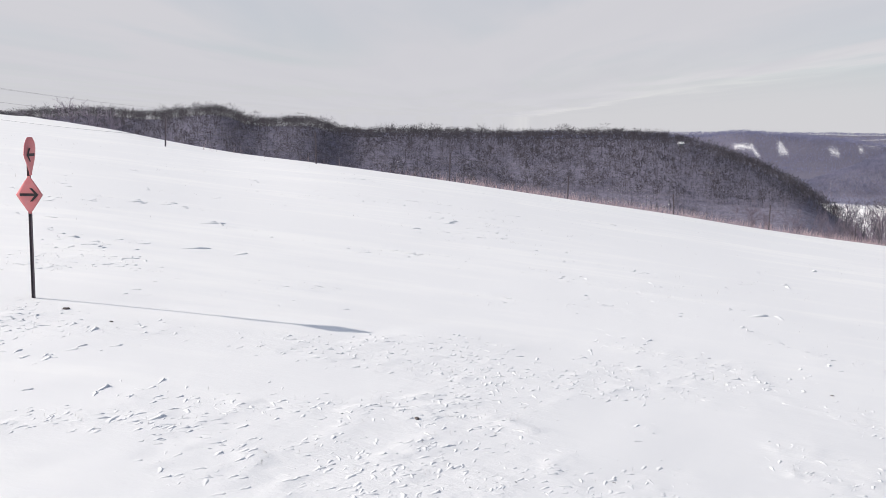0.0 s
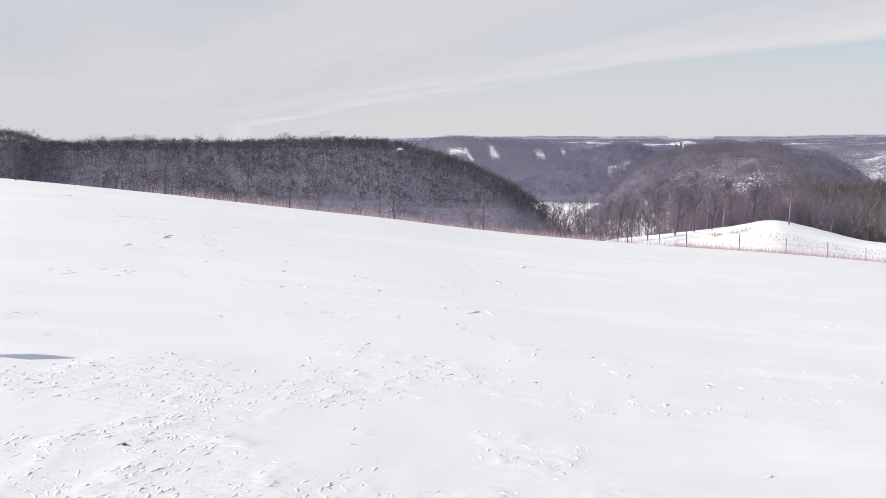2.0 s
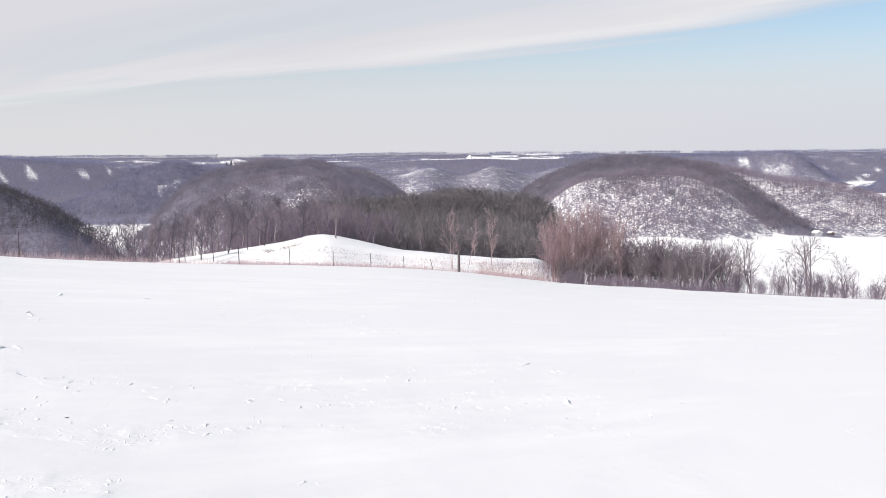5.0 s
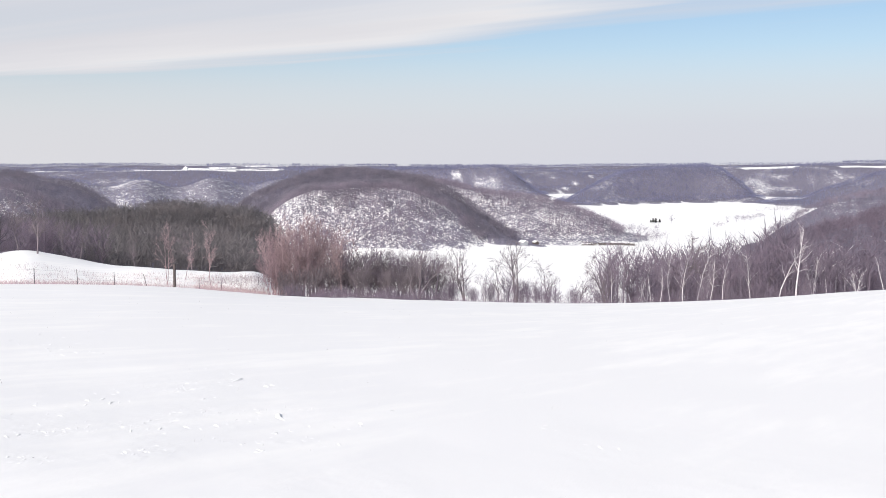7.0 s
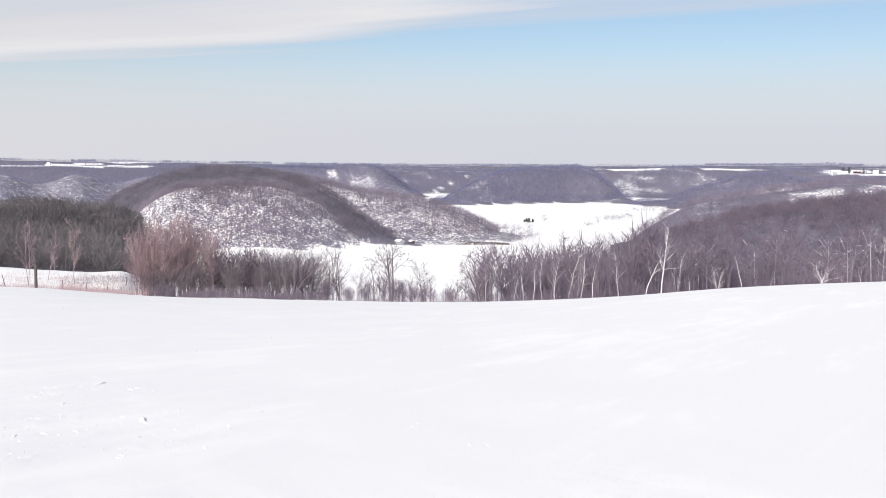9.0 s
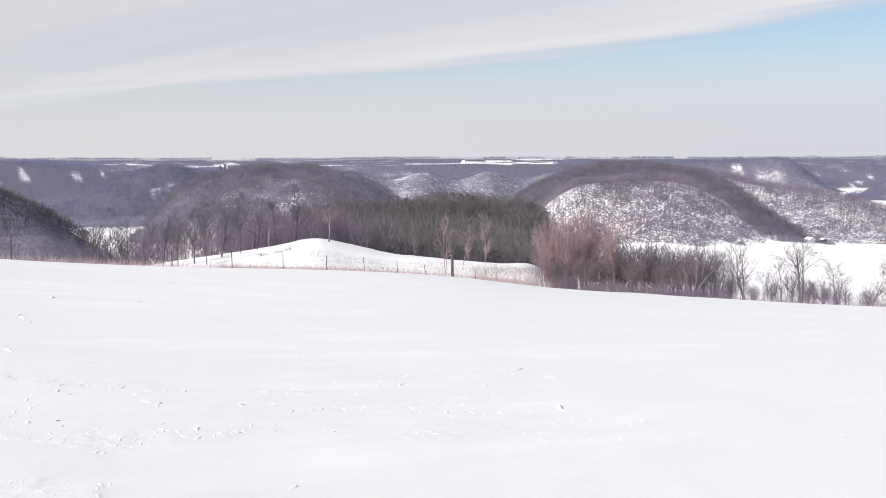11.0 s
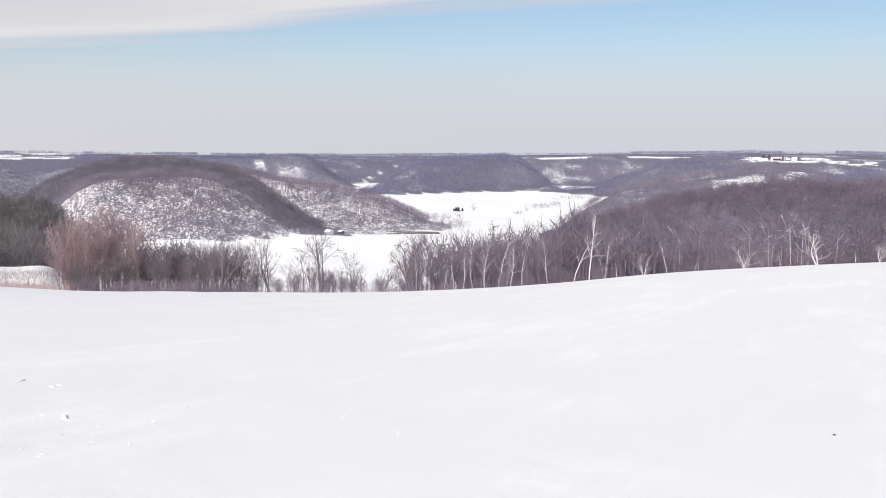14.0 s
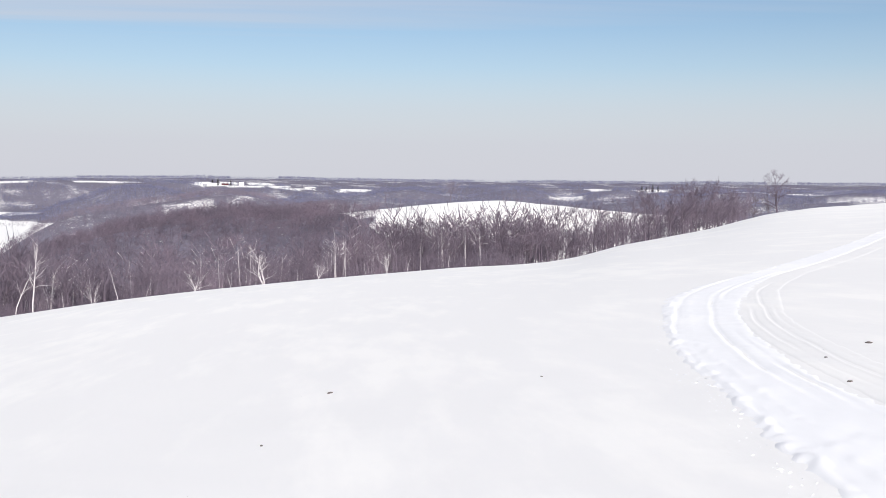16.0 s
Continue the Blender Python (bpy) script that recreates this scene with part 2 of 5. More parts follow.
# the field: how high its crest stands against the eye, and how far off
FIELD = table([(-180, 1.0, 190), (-150, 0.5, 170), (-135, -0.2, 160), (-122, -1.10, 150), (-119, -1.37, 142), (-117, -1.69, 135), (-112.9, -2.77, 118), (-108.5, -3.73, 104),
               (-106.3, -4.35, 98), (-98.9, -5.10, 86), (-88.5, -6.02, 76), (-80.2, -6.81, 72), (-73.8, -7.55, 74), (-65, -8.07, 80), (-56, -7.98, 92),
               (-47.5, -7.62, 104), (-41.1, -6.93, 100), (-33.6, -6.44, 84), (-28.4, -6.20, 76), (-21.2, -5.70, 64), (-17, -5.27, 59),
               (-11.9, -4.60, 55), (-6.2, -3.90, 51), (0.3, -3.02, 50), (8.2, -2.0, 53), (13.1, -1.39, 60), (16.6, -0.76, 70), (19.1, -0.25, 84),
               (21.9, 0.17, 105), (24.7, 0.45, 125), (40, 0.9, 160), (80, 1.2, 190), (130, 1.2, 200), (180, 1.0, 190)])

# ridges: bearing, distance, bearing of the crest above the eye's level; then how wide and deep the near and far flanks are
RIDGES = {
    "hump": (table([(-52, 150, -9.5), (-48.2, 142, -8.6), (-47.0, 138, -7.25), (-46, 138, -6.62), (-44.3, 139, -6.5), (-42.7, 140, -6.38), (-39.9, 142, -6.1), (-38, 145, -5.92), (-35.5, 150, -5.25),
                    (-33.6, 152, -4.84), (-31.1, 152, -5.2), (-28.4, 150, -5.65), (-25, 150, -6.1), (-20, 150, -7.5), (-15, 150, -9)]), 48, 2.6, 140, 22),
    "shelf": (table([(-50, 230, -9), (-47, 230, -7.2), (-44, 240, -6.0), (-38, 250, -5.6), (-30, 260, -5.5), (-24, 270, -5.8), (-20, 270, -8)]), 110, 10, 150, 60),
    "oak_hill": (table([(-25.5, 560, -7.4), (-22, 585, -5.2), (-20.2, 600, -4.1), (-19, 612, -3.3), (-16.9, 640, -2.2), (-14.8, 660, -1.5), (-12.4, 675, -0.88), (-9.3, 690, -0.6), (-2.9, 705, -0.42),
                        (3.55, 715, -0.26), (6.6, 720, -0.24), (8, 720, 0.2), (12.2, 730, 0.44), (13.0, 735, 0.72), (15, 745, 0.72), (16.4, 755, 0.5), (21, 780, 0.5), (25, 800, 0.2), (40, 900, 0.2), (60, 900, -0.5)]), 330, 95, 300, 90),
    "purple_hill": (table([(-40, 1120, -4.2), (-38.6, 1120, -3.2), (-37.6, 1120, -2.3), (-36.6, 1130, -1.75), (-35.2, 1150, -1.2), (-33.5, 1170, -0.82), (-32, 1180, -0.66), (-30.4, 1170, -0.66), (-28.7, 1150, -0.92), (-27, 1120, -1.45), (-25.8, 1100, -2.1), (-24.5, 1050, -3.4), (-23, 1000, -5)]), 300, 60, 300, 70),
    "hill_face": (table([(-37.2, 980, -4.6), (-36.3, 980, -3.3), (-35.4, 985, -2.45), (-34.6, 990, -2.0), (-33.5, 1000, -1.55), (-31.9, 1000, -1.38), (-30.2, 1000, -1.55), (-28.8, 990, -1.95), (-27.6, 980, -2.5), (-26.5, 970, -3.3), (-25.4, 960, -4.6)]), 200, 62, 110, 8),
    "round_bluff": (table([(-69, 1000, -5.8), (-67.8, 1010, -4.75), (-66.7, 1025, -4.15), (-64.8, 1040, -3.2), (-63.2, 1050, -2.65), (-61.1, 1060, -2.2), (-58.9, 1080, -1.95), (-56.9, 1100, -1.4), (-54.6, 1130, -0.98),
                           (-52.5, 1160, -0.72), (-50.3, 1180, -0.62), (-48.6, 1160, -0.9), (-46.7, 1130, -1.6), (-45.4, 1110, -2.3), (-44.3, 1100, -3.1), (-42, 1100, -4.0), (-40, 1100, -5.2)]), 270, 75, 320, 70),
    "bluff_face": (table([(-60.3, 930, -5.6), (-59.2, 930, -4.8), (-58.4, 930, -4.2), (-57.5, 935, -3.45), (-56.4, 940, -2.75), (-55.2, 950, -2.1), (-53.7, 955, -1.6), (-52.0, 960, -1.45), (-50.2, 960, -1.5), (-48.6, 950, -1.7), (-47.2, 940, -2.4), (-46.2, 935, -3.3), (-45.2, 930, -4.6)]), 170, 66, 120, 6),
    "bluff_rib": (table([(-63, 900, -6), (-61.5, 915, -5.0), (-60.1, 930, -4.4), (-58.9, 950, -3.55), (-58.1, 965, -2.95), (-57.3, 980, -2.4), (-56.4, 1000, -1.85), (-55.3, 1030, -1.35), (-54, 1070, -1.2)]), 90, 40, 60, 20),
    "gap_hill": (table([(-52, 2700, -0.55), (-55, 2650, -0.42), (-57, 2600, -0.4), (-58.5, 2600, -0.34), (-60, 2550, -0.5), (-61, 2500, -0.95), (-62, 2450, -1.6), (-62.8, 2400, -2.3)]), 430, 85, 300, 70),
    "knob": (table([(-61.4, 2000, -3.4), (-62.5, 2020, -2.6), (-63.4, 2050, -1.9), (-64.4, 2100, -1.32), (-65.3, 2160, -0.92), (-66.6, 2250, -0.62), (-68.5, 2350, -0.38), (-70.7, 2450, -0.32), (-71.8, 2450, -0.45), (-72.6, 2400, -0.95), (-73.4, 2300, -1.5), (-74.2, 2200, -2.1), (-75.2, 2100, -2.9)]), 420, 85, 500, 70),
    "brown_spur": (table([(-112, 420, -7.5), (-106, 420, -5.6), (-100, 430, -4.6), (-95.1, 440, -3.9), (-91.2, 450, -2.8), (-89, 460, -2.3), (-86.5, 480, -2.05), (-84.9, 490, -2.3), (-81.7, 480, -2.9), (-78.8, 460, -3.75), (-76.2, 420, -4.9), (-74, 390, -6.6), (-72, 380, -9)]), 260, 50, 260, 60),
    "white_knoll": (table([(-125, 470, -2.6), (-116, 470, -2.2), (-107.2, 470, -1.7), (-104, 460, -1.36), (-101.4, 450, -1.2), (-97.5, 450, -1.42), (-93.7, 450, -1.7), (-91.4, 455, -1.86), (-88.8, 460, -2.3), (-85, 470, -3.2), (-82, 480, -4.5)]), 190, 24, 160, 30),
    "upper_spur": (table([(-73.5, 880, -5.2), (-75.5, 900, -3.6), (-77.5, 930, -2.5), (-79.5, 960, -1.95), (-81.5, 980, -1.62), (-83.6, 1000, -1.3), (-85.4, 1000, -1.08), (-87.6, 1000, -1.22), (-89.2, 1000, -1.65), (-91, 1000, -2.05), (-94, 1000, -2.5), (-98, 1000, -3.4)]), 330, 65, 300, 60),
    "far_spur": (table([(-96, 2100, -1.7), (-91, 2100, -1.4), (-87, 2100, -1.2), (-84, 2100, -1.0), (-82.4, 2100, -0.68), (-80.3, 2100, -0.62), (-78.8, 2100, -0.88), (-77.4, 2080, -1.25), (-76, 2060, -1.85), (-74.4, 2050, -2.35), (-73, 2050, -2.9)]), 360, 75, 400, 60),
    "blue_ridge": (table([(-31, 2600, -1.2), (-27, 2600, -0.75), (-24, 2550, -0.74), (-22.3, 2500, -0.64), (-20.5, 2500, -0.44), (-18.9, 2500, -0.27), (-17.4, 2500, -0.17), (-15.6, 2500, -0.1), (-13.6, 2500, -0.3), (-12, 2500, -0.34), (-6, 2500, -0.5), (2, 2500, -0.8)]), 700, 105, 700, 60),
    "blue_nose": (table([(-34, 1520, -1.1), (-31, 1500, -0.66), (-29, 1500, -0.86), (-28, 1500, -0.92), (-26.7, 1500, -0.82), (-25.4, 1500, -0.6), (-24.4, 1490, -0.68), (-23.3, 1480, -0.92), (-21.3, 1430, -1.58), (-19.8, 1380, -2.35), (-18.6, 1330, -3.1), (-17.4, 1290, -4.0), (-16.5, 1280, -5)]), 430, 75, 300, 60),
    "dark_shoulder": (table([(-26, 400, -9), (-28, 400, -7.6), (-30.5, 400, -5.6), (-33, 400, -4.3), (-36, 410, -3.95), (-38.5, 420, -3.7), (-41.6, 420, -3.3), (-43, 420, -3.5), (-44.5, 420, -3.65), (-45.8, 410, -4.0), (-46.8, 400, -4.8), (-47.8, 400, -6.5)]), 120, 22, 90, 30),
    "middle_woods": (table([(-135, 1500, -1.2), (-124, 1500, -1.1), (-118, 1450, -0.95), (-114, 1450, -1.3), (-110, 1480, -0.92), (-106, 1500, -1.25), (-102, 1500, -0.98), (-98.5, 1450, -1.3), (-95, 1400, -1.35), (-92, 1400, -1.15), (-88, 1400, -1.6)]), 420, 50, 350, 45),
    "east_hills": (table([(-130, 2350, -0.8), (-126, 2350, -0.62), (-121.5, 2300, -0.42), (-118, 2300, -0.75), (-115, 2350, -0.5), (-112, 2300, -0.78), (-108.5, 2300, -0.5), (-105.5, 2300, -0.82), (-102.5, 2300, -0.55), (-99.5, 2300, -0.85), (-96.5, 2300, -0.62), (-93, 2300, -0.95), (-90, 2300, -0.85)]), 430, 80, 350, 60),
    "back_hills": (table([(-50, 1800, -1.5), (-47, 1800, -0.98), (-45.2, 1780, -1.35), (-43.3, 1750, -0.9), (-41.4, 1720, -1.3), (-39.6, 1700, -0.88), (-37.6, 1700, -1.3), (-35.6, 1750, -0.9), (-33, 1780, -1.1), (-30, 1800, -1.6), (-28, 1800, -2.2)]), 420, 80, 400, 60),
    "plateau_front": (table([(-180, 2900, -0.6), (-135, 2900, -0.6), (-118, 2800, -0.62), (-100, 3000, -0.56), (-94, 2800, -0.68), (-90, 2700, -0.58), (-86, 2700, -0.5), (-84, 2800, -0.44), (-80, 3000, -0.3), (-77, 3000, -0.32), (-74, 3000, -0.4), (-70, 3000, -0.6), (-62, 3100, -0.62), (-55, 2900, -0.6), (-48, 2600, -0.5), (-42, 2500, -0.47), (-36, 2500, -0.52),
                             (-30, 2700, -0.6), (-28, 2750, -0.56), (-25.5, 2850, -0.52), (-23.4, 3000, -0.38), (-21.5, 3000, -0.46), (-10, 3000, -0.5), (10, 3000, -0.5), (60, 3000, -0.4), (180, 2900, -0.6)]), 700, 85, 2500, 20),
    "plateau_back": (table([(-180, 4200, -0.3), (-120, 4200, -0.14), (-104, 4300, -0.16), (-94, 4300, -0.16), (-88, 4200, -0.1), (-80, 4200, -0.12), (-74, 4300, -0.22), (-64, 4300, -0.3), (-54, 4200, -0.3), (-44, 4100, -0.24),
                            (-34, 4200, -0.24), (-28, 4250, -0.2), (-24, 4300, -0.16), (0, 4300, -0.25), (60, 4300, -0.2), (180, 4200, -0.3)]), 1500, 40, 1500, 60),
}


def smooth_max(a, b, k):
    d = np.maximum(k - np.abs(a - b), 0) / k
    return np.maximum(a, b) + d * d * k / 4


def flank(u, width, depth):
    v = np.clip(u / width, 0, 1)
    return depth * v * v * (3 - 2 * v) + np.maximum(u - width, 0) * 0.25 + depth * 0.12 * np.minimum(v * 4, 1) * v


def ridge_height(name, az, r):
    tab, near, deep, far, fall = RIDGES[name]
    rc = along(tab, az, 1)
    zc = rc * np.tan(np.radians(along(tab, az, 2)))
    out = np.maximum(tab[0, 0] - az, 0) + np.maximum(az - tab[-1, 0], 0)
    z = zc - np.where(r < rc, flank(rc - r, near, deep), flank(r - rc, far, fall))
    return z - out * 14


def land(x, y, bare=False):
    """The height of the ground; bare: without the side valleys and gullies."""
    az, r = np.degrees(np.arctan2(-x, y)), np.hypot(x, y)
    m, rc = np.tan(np.radians(along(FIELD, az, 1))), along(FIELD, az, 2)
    a, b = m + 2 * EYE / rc, EYE / rc ** 2
    bend = (0.42 + a) / (2 * b)  # past this the hillside falls evenly
    # close by the field is one even saddle; its own crest line takes over further out
    w = np.radians(az)
    even = 0.001 - 0.0285 * np.cos(w) + 0.0392 * np.sin(w) + (0.0315 * np.cos(2 * w) + 0.038 * np.sin(2 * w)) * np.clip(r / 5, 0, 1)
    u = np.clip((r / rc - 0.15) / 0.6, 0, 1)
    a = even + (a - even) * u * u * (3 - 2 * u)
    q = np.minimum(r, bend)
    z = -EYE + a * q - b * q * q - 0.42 * np.maximum(r - bend, 0)
    valley = -72 - 0.006 * np.minimum(r, 2500) + 3 * fbm(x / 160, y / 160, 3, 5)
    z = smooth_max(z, valley, 12)
    for name in RIDGES:
        k = 1.2 if name == "hump" else 6.0
        z = smooth_max(z, ridge_height(name, az, r), k)
    if bare:
        return z
    # drifts behind the fence
    shelf = np.clip((r - 92) / 25, 0, 1) * np.clip((230 - r) / 60, 0, 1)
    z = z + shelf * (0.4 * fbm(x / 14, y / 14, 4, 77) + 0.12 * fbm(x / 2.5, y / 2.5, 2, 78))
    # side valleys cut into the far hills, below their crests and above the valley floor
    high = np.degrees(np.arctan2(z, r))
    cut = np.clip((-0.55 - high) / 0.5, 0, 1) * np.clip((z + 80) / 12, 0, 1) * np.clip((r - 1150) / 300, 0, 1)
    cut = cut * np.where((r < 2550) | (az > -24), 0.25, 0.8)
    z = z - cut * 100 * np.abs(fbm(x / 480, y / 480, 3, 15))
    # gullies and swells, none on the open field
    wild = np.clip((r - 190) / 250, 0, 1)
    z = z + wild * (5.0 * fbm(x / 130, y / 130, 4, 11) + np.clip(r / 1500 - 0.3, 0, 1) * 5 * fbm(x / 420, y / 420, 3, 3))
    return z


def torn_crust(x, y):
    """Rough patches, thickest in a band close by and along two old drill rows."""
    az, r = np.degrees(np.arctan2(-x, y)), np.hypot(x, y)
    near = np.clip((6.4 + 0.006 * az + 1.6 * fbm(x / 1.6, y / 1.6, 2, 36) - r) / 0.7, 0, 1)
    rows = 0.75 * np.exp(-((r - 7.9 + 0.02 * az - 1.4 * fbm(x / 2, y / 2, 2, 37)) / 0.4) ** 2) + 0.6 * np.exp(-((r - 10.8 - 2 * fbm(x / 2, y / 2, 2, 39)) / 0.6) ** 2)
    clot = np.clip(fbm(x / 0.8, y / 0.6, 3, 34) * 3.0 + 0.45, 0, 1)
    wide = 0.8 * np.clip(fbm(x / 2.2, y / 1.2, 3, 32) * 3.2 - 0.25, 0, 1) * np.clip(1.2 - r / 34, 0, 1)
    return np.clip((r - 3.0) / 0.7, 0, 1) * np.maximum(np.maximum(near, rows) * clot, wide) * np.clip((az + 66) / 30, 0.3, 1)


def snow_relief(x, y):
    """Wind-packed swells on the near field, rougher where the crust is torn."""
    r = np.hypot(x, y)
    c, s = math.cos(radians(56)), math.sin(radians(56))
    u, v = c * x + s * y, -s * x + c * y
    v = v + 0.12 * fbm(u / 0.9, v / 0.9, 2, 45)
    torn = torn_crust(x, y)
    n = fbm(u / 0.34, v / 0.12, 3, 41)
    low = np.clip((n - 0.1) / 0.5, 0, 1)
    fine = fbm(u / 0.16, v / 0.10, 2, 42)
    fade = np.clip(1.2 - r / 70, 0, 1)
    far = np.clip(1.25 - r / 22, 0, 1)
    return fade * 0.035 * fbm(x / 4, y / 4, 3, 21) + np.clip((r - 2.6) / 1, 0, 1) * far * (torn * (0.012 * low + 0.004 * fine) + 0.006 * fbm(u / 1.1, v / 0.4, 3, 44))


def ground_at(x, y):
    x, y = np.asarray(x, float), np.asarray(y, float)
    return land(x, y) + snow_relief(x, y)


# how much brush and leaf litter shows through the snow on each wooded ridge
BRUSH = [("oak_hill", 0.49), ("round_bluff", 0.62), ("purple_hill", 0.95), ("hill_face", 0.76), ("bluff_rib", 0.95), ("gap_hill", 0.86), ("knob", 0.9), ("brown_spur", 0.84), ("upper_spur", 0.9), ("far_spur", 0.86), ("blue_ridge", 0.9), ("blue_nose", 0.9),
         ("dark_shoulder", 0.95), ("middle_woods", 0.86), ("east_hills", 0.88), ("back_hills", 0.72), ("plateau_front", 0.9)]


def below_crest(az, r, x, y):
    """The wooded slope that drops away behind the field's far edge."""
    edge = along(FIELD, az, 2) * 1.42 + 10 + 14 * fbm(x / 20, y / 20, 2, 9)
    far = np.interp(az, [-104, -99, -95, -92, -89], [290, 330, 390, 460, 545]) + 90 * fbm(x / 45, y / 45, 3, 10)
    return (az < -71.5) & (az > -103 + 4 * fbm(x / 12, y / 12, 2, 13)) & (r > edge) & (r < far)


# bearings between which the plateau is farmed, and how deep the fields are
FIELDS = [(-24.6, -21.8, 800), (-29, -26.6, 800), (-35.8, -33.5, 500), (-47.3, -38.5, 1300), (-56.3, -54.8, 400), (-75.7, -72.8, 700), (-82.4, -78.0, 600), (-91, -84.2, 900), (-94.2, -92.3, 300), (-107.9, -106.3, 400), (-111, -109.4, 400), (-116.7, -114.6, 300), (-120, -117.6, 400)]


def open_field(az, r, x, y):
    a = az + 0.8 * fbm(x / 200, y / 200, 3, 81)
    inside = np.zeros(np.shape(az), bool)
    rim = along(RIDGES["plateau_front"][0], az, 1)
    for lo, hi, deep in FIELDS:
        inside |= (a > lo) & (a < hi) & (r < rim + deep * (1 + 0.8 * fbm(x / 300, y / 300, 2, 83)))
    return inside & (fbm(x / 240, y / 60, 2, 82) < 0.24)


# bare slopes on the far hills: bearings between which they lie, least and greatest distance, height angle at the first bearing, its rise to the second, half breadth
BARE = [(-15.2, -17.8, 1700, 2600, -0.88, 0.28, 0.065), (-16.4, -18.8, 1700, 2600, -1.3, 0.46, 0.065), (-20.2, -22.8, 1700, 2600, -1.02, 0.26, 0.065), (-24.4, -25.6, 1150, 1490, -1.9, 0.35, 0.22),
        (-62.9, -64.9, 2200, 3600, -1.8, 1.0, 0.06), (-57.0, -59.2, 2100, 2700, -0.78, -0.12, 0.09), (-65.0, -66.0, 1700, 2300, -1.05, 0.25, 0.12), (-82.6, -85.4, 650, 1010, -1.75, 0.2, 0.24), (-86.0, -87.6, 650, 1010, -1.35, 0.2, 0.16), (-119.5, -123.5, 1800, 2400, -1.0, 0.3, 0.16), (-104.3, -106.4, 1800, 2400, -1.1, 0.1, 0.12)]


def cleared(az, r, x, y):
    """How bare a place is: cleared slopes and rocky points stay white."""
    el = np.degrees(np.arctan2(land(x, y), r))
    a = az + 0.25 * fbm(x / 70, y / 70, 3, 79)
    el = el + 0.07 * fbm(x / 60, y / 60, 3, 78)
    bare = np.zeros(np.shape(az), bool)
    for a0, a1, r0, r1, e0, rise, half in BARE:
        u = (a - a0) / (a1 - a0)
        bare |= (u > 0) & (u < 1) & (r > r0) & (r < r1) & (np.abs(el - e0 - rise * u) < half)
    return bare


def crowned(az, r):
    """The flat wooded tops: along the brow of the oak hill and on the rounded bluff."""
    oak = (r > along(RIDGES["oak_hill"][0], az, 1) - np.interp(az, [2, 8, 12.5], [118, 190, 430])) & (az > -21)
    bluff = (az > -55.5) & (az < -40) & (r > 965)
    return oak | bluff


def brush(x, y):
    az, r = np.degrees(np.arctan2(-x, y)), np.hypot(x, y)
    z = land(x, y, True)
    cover = np.zeros_like(x)
    for name, amount in BRUSH:
        h = ridge_height(name, az, r)
        on = np.clip((12 - np.abs(z - h)) / 4, 0, 1)
        if name == "plateau_front":
            rc = along(RIDGES[name][0], az, 1)
            on = np.where(r > rc, 1.0, on) * (r > 1700) * ~((r > rc - 30) & open_field(az, r, x, y))
        if name in ("oak_hill", "round_bluff"):
            amount = np.where(crowned(az, r), 0.95, amount)
        cover = np.maximum(cover, amount * on)
    face = np.clip((9 - np.abs(z - ridge_height("bluff_face", az, r))) / 4, 0, 1) * (r < along(RIDGES["bluff_face"][0], az, 1)) * (az < -44)
    cover = cover * (1 - face) + np.interp(az, [-58, -54, -49], [0.74, 0.66, 0.56]) * face
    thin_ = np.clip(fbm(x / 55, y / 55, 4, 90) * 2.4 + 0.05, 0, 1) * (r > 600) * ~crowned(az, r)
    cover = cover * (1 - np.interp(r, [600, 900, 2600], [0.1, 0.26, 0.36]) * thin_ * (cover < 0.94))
    cover = np.where((az > -30) & (az < -8) & (r > 1250) & (r < 2400), np.maximum(cover, 0.92), cover)
    cover = np.where(below_crest(az, r, x, y), 0.84, cover)
    cover = np.where((az > -46.5) & (az < -30 - 2 * fbm(x / 15, y / 15, 2, 12)) & (r > 185) & (r < 330), np.interp(az, [-39, -37.5], [0.8, 0.5]), cover)
    cover = np.where((az > -30.8) & (az < -21) & (r > 450) & (r < 930) & (z < -64), cover * 0.3, cover)
    cover = np.where((az > -24) & (az < 1) & (r > 130) & (r < 600), np.maximum(cover, 0.8), cover)
    return cover * (r > 120) * np.where(cleared(az, r, x, y), np.where(r < 1600, 0.6, 0.5), 1.0)


def spot(az, r):
    a = math.radians(az)
    return -math.sin(a) * r, math.cos(a) * r


def foot(az, r, sink=0.05):
    x, y = spot(az, r)
    return x, y, float(ground_at(x, y)) - sink


def sheet(name, verts, faces, material, smooth=True):
    me = bpy.data.meshes.new(name)
    verts, faces = np.asarray(verts, np.float32), np.asarray(faces, np.int32)
    n = faces.shape[1]
    me.vertices.add(len(verts))
    me.vertices.foreach_set("co", verts.ravel())
    me.loops.add(faces.size)
    me.loops.foreach_set("vertex_index", faces.ravel())
    me.polygons.add(len(faces))
    me.polygons.foreach_set("loop_start", np.arange(0, faces.size, n, dtype=np.int32))
    me.polygons.foreach_set("loop_total", np.full(len(faces), n, np.int32))
    me.update(calc_edges=True)
    me.validate()
    if smooth:
        me.polygons.foreach_set("use_smooth", np.ones(len(me.polygons), bool))
    me.materials.append(material)
    return me


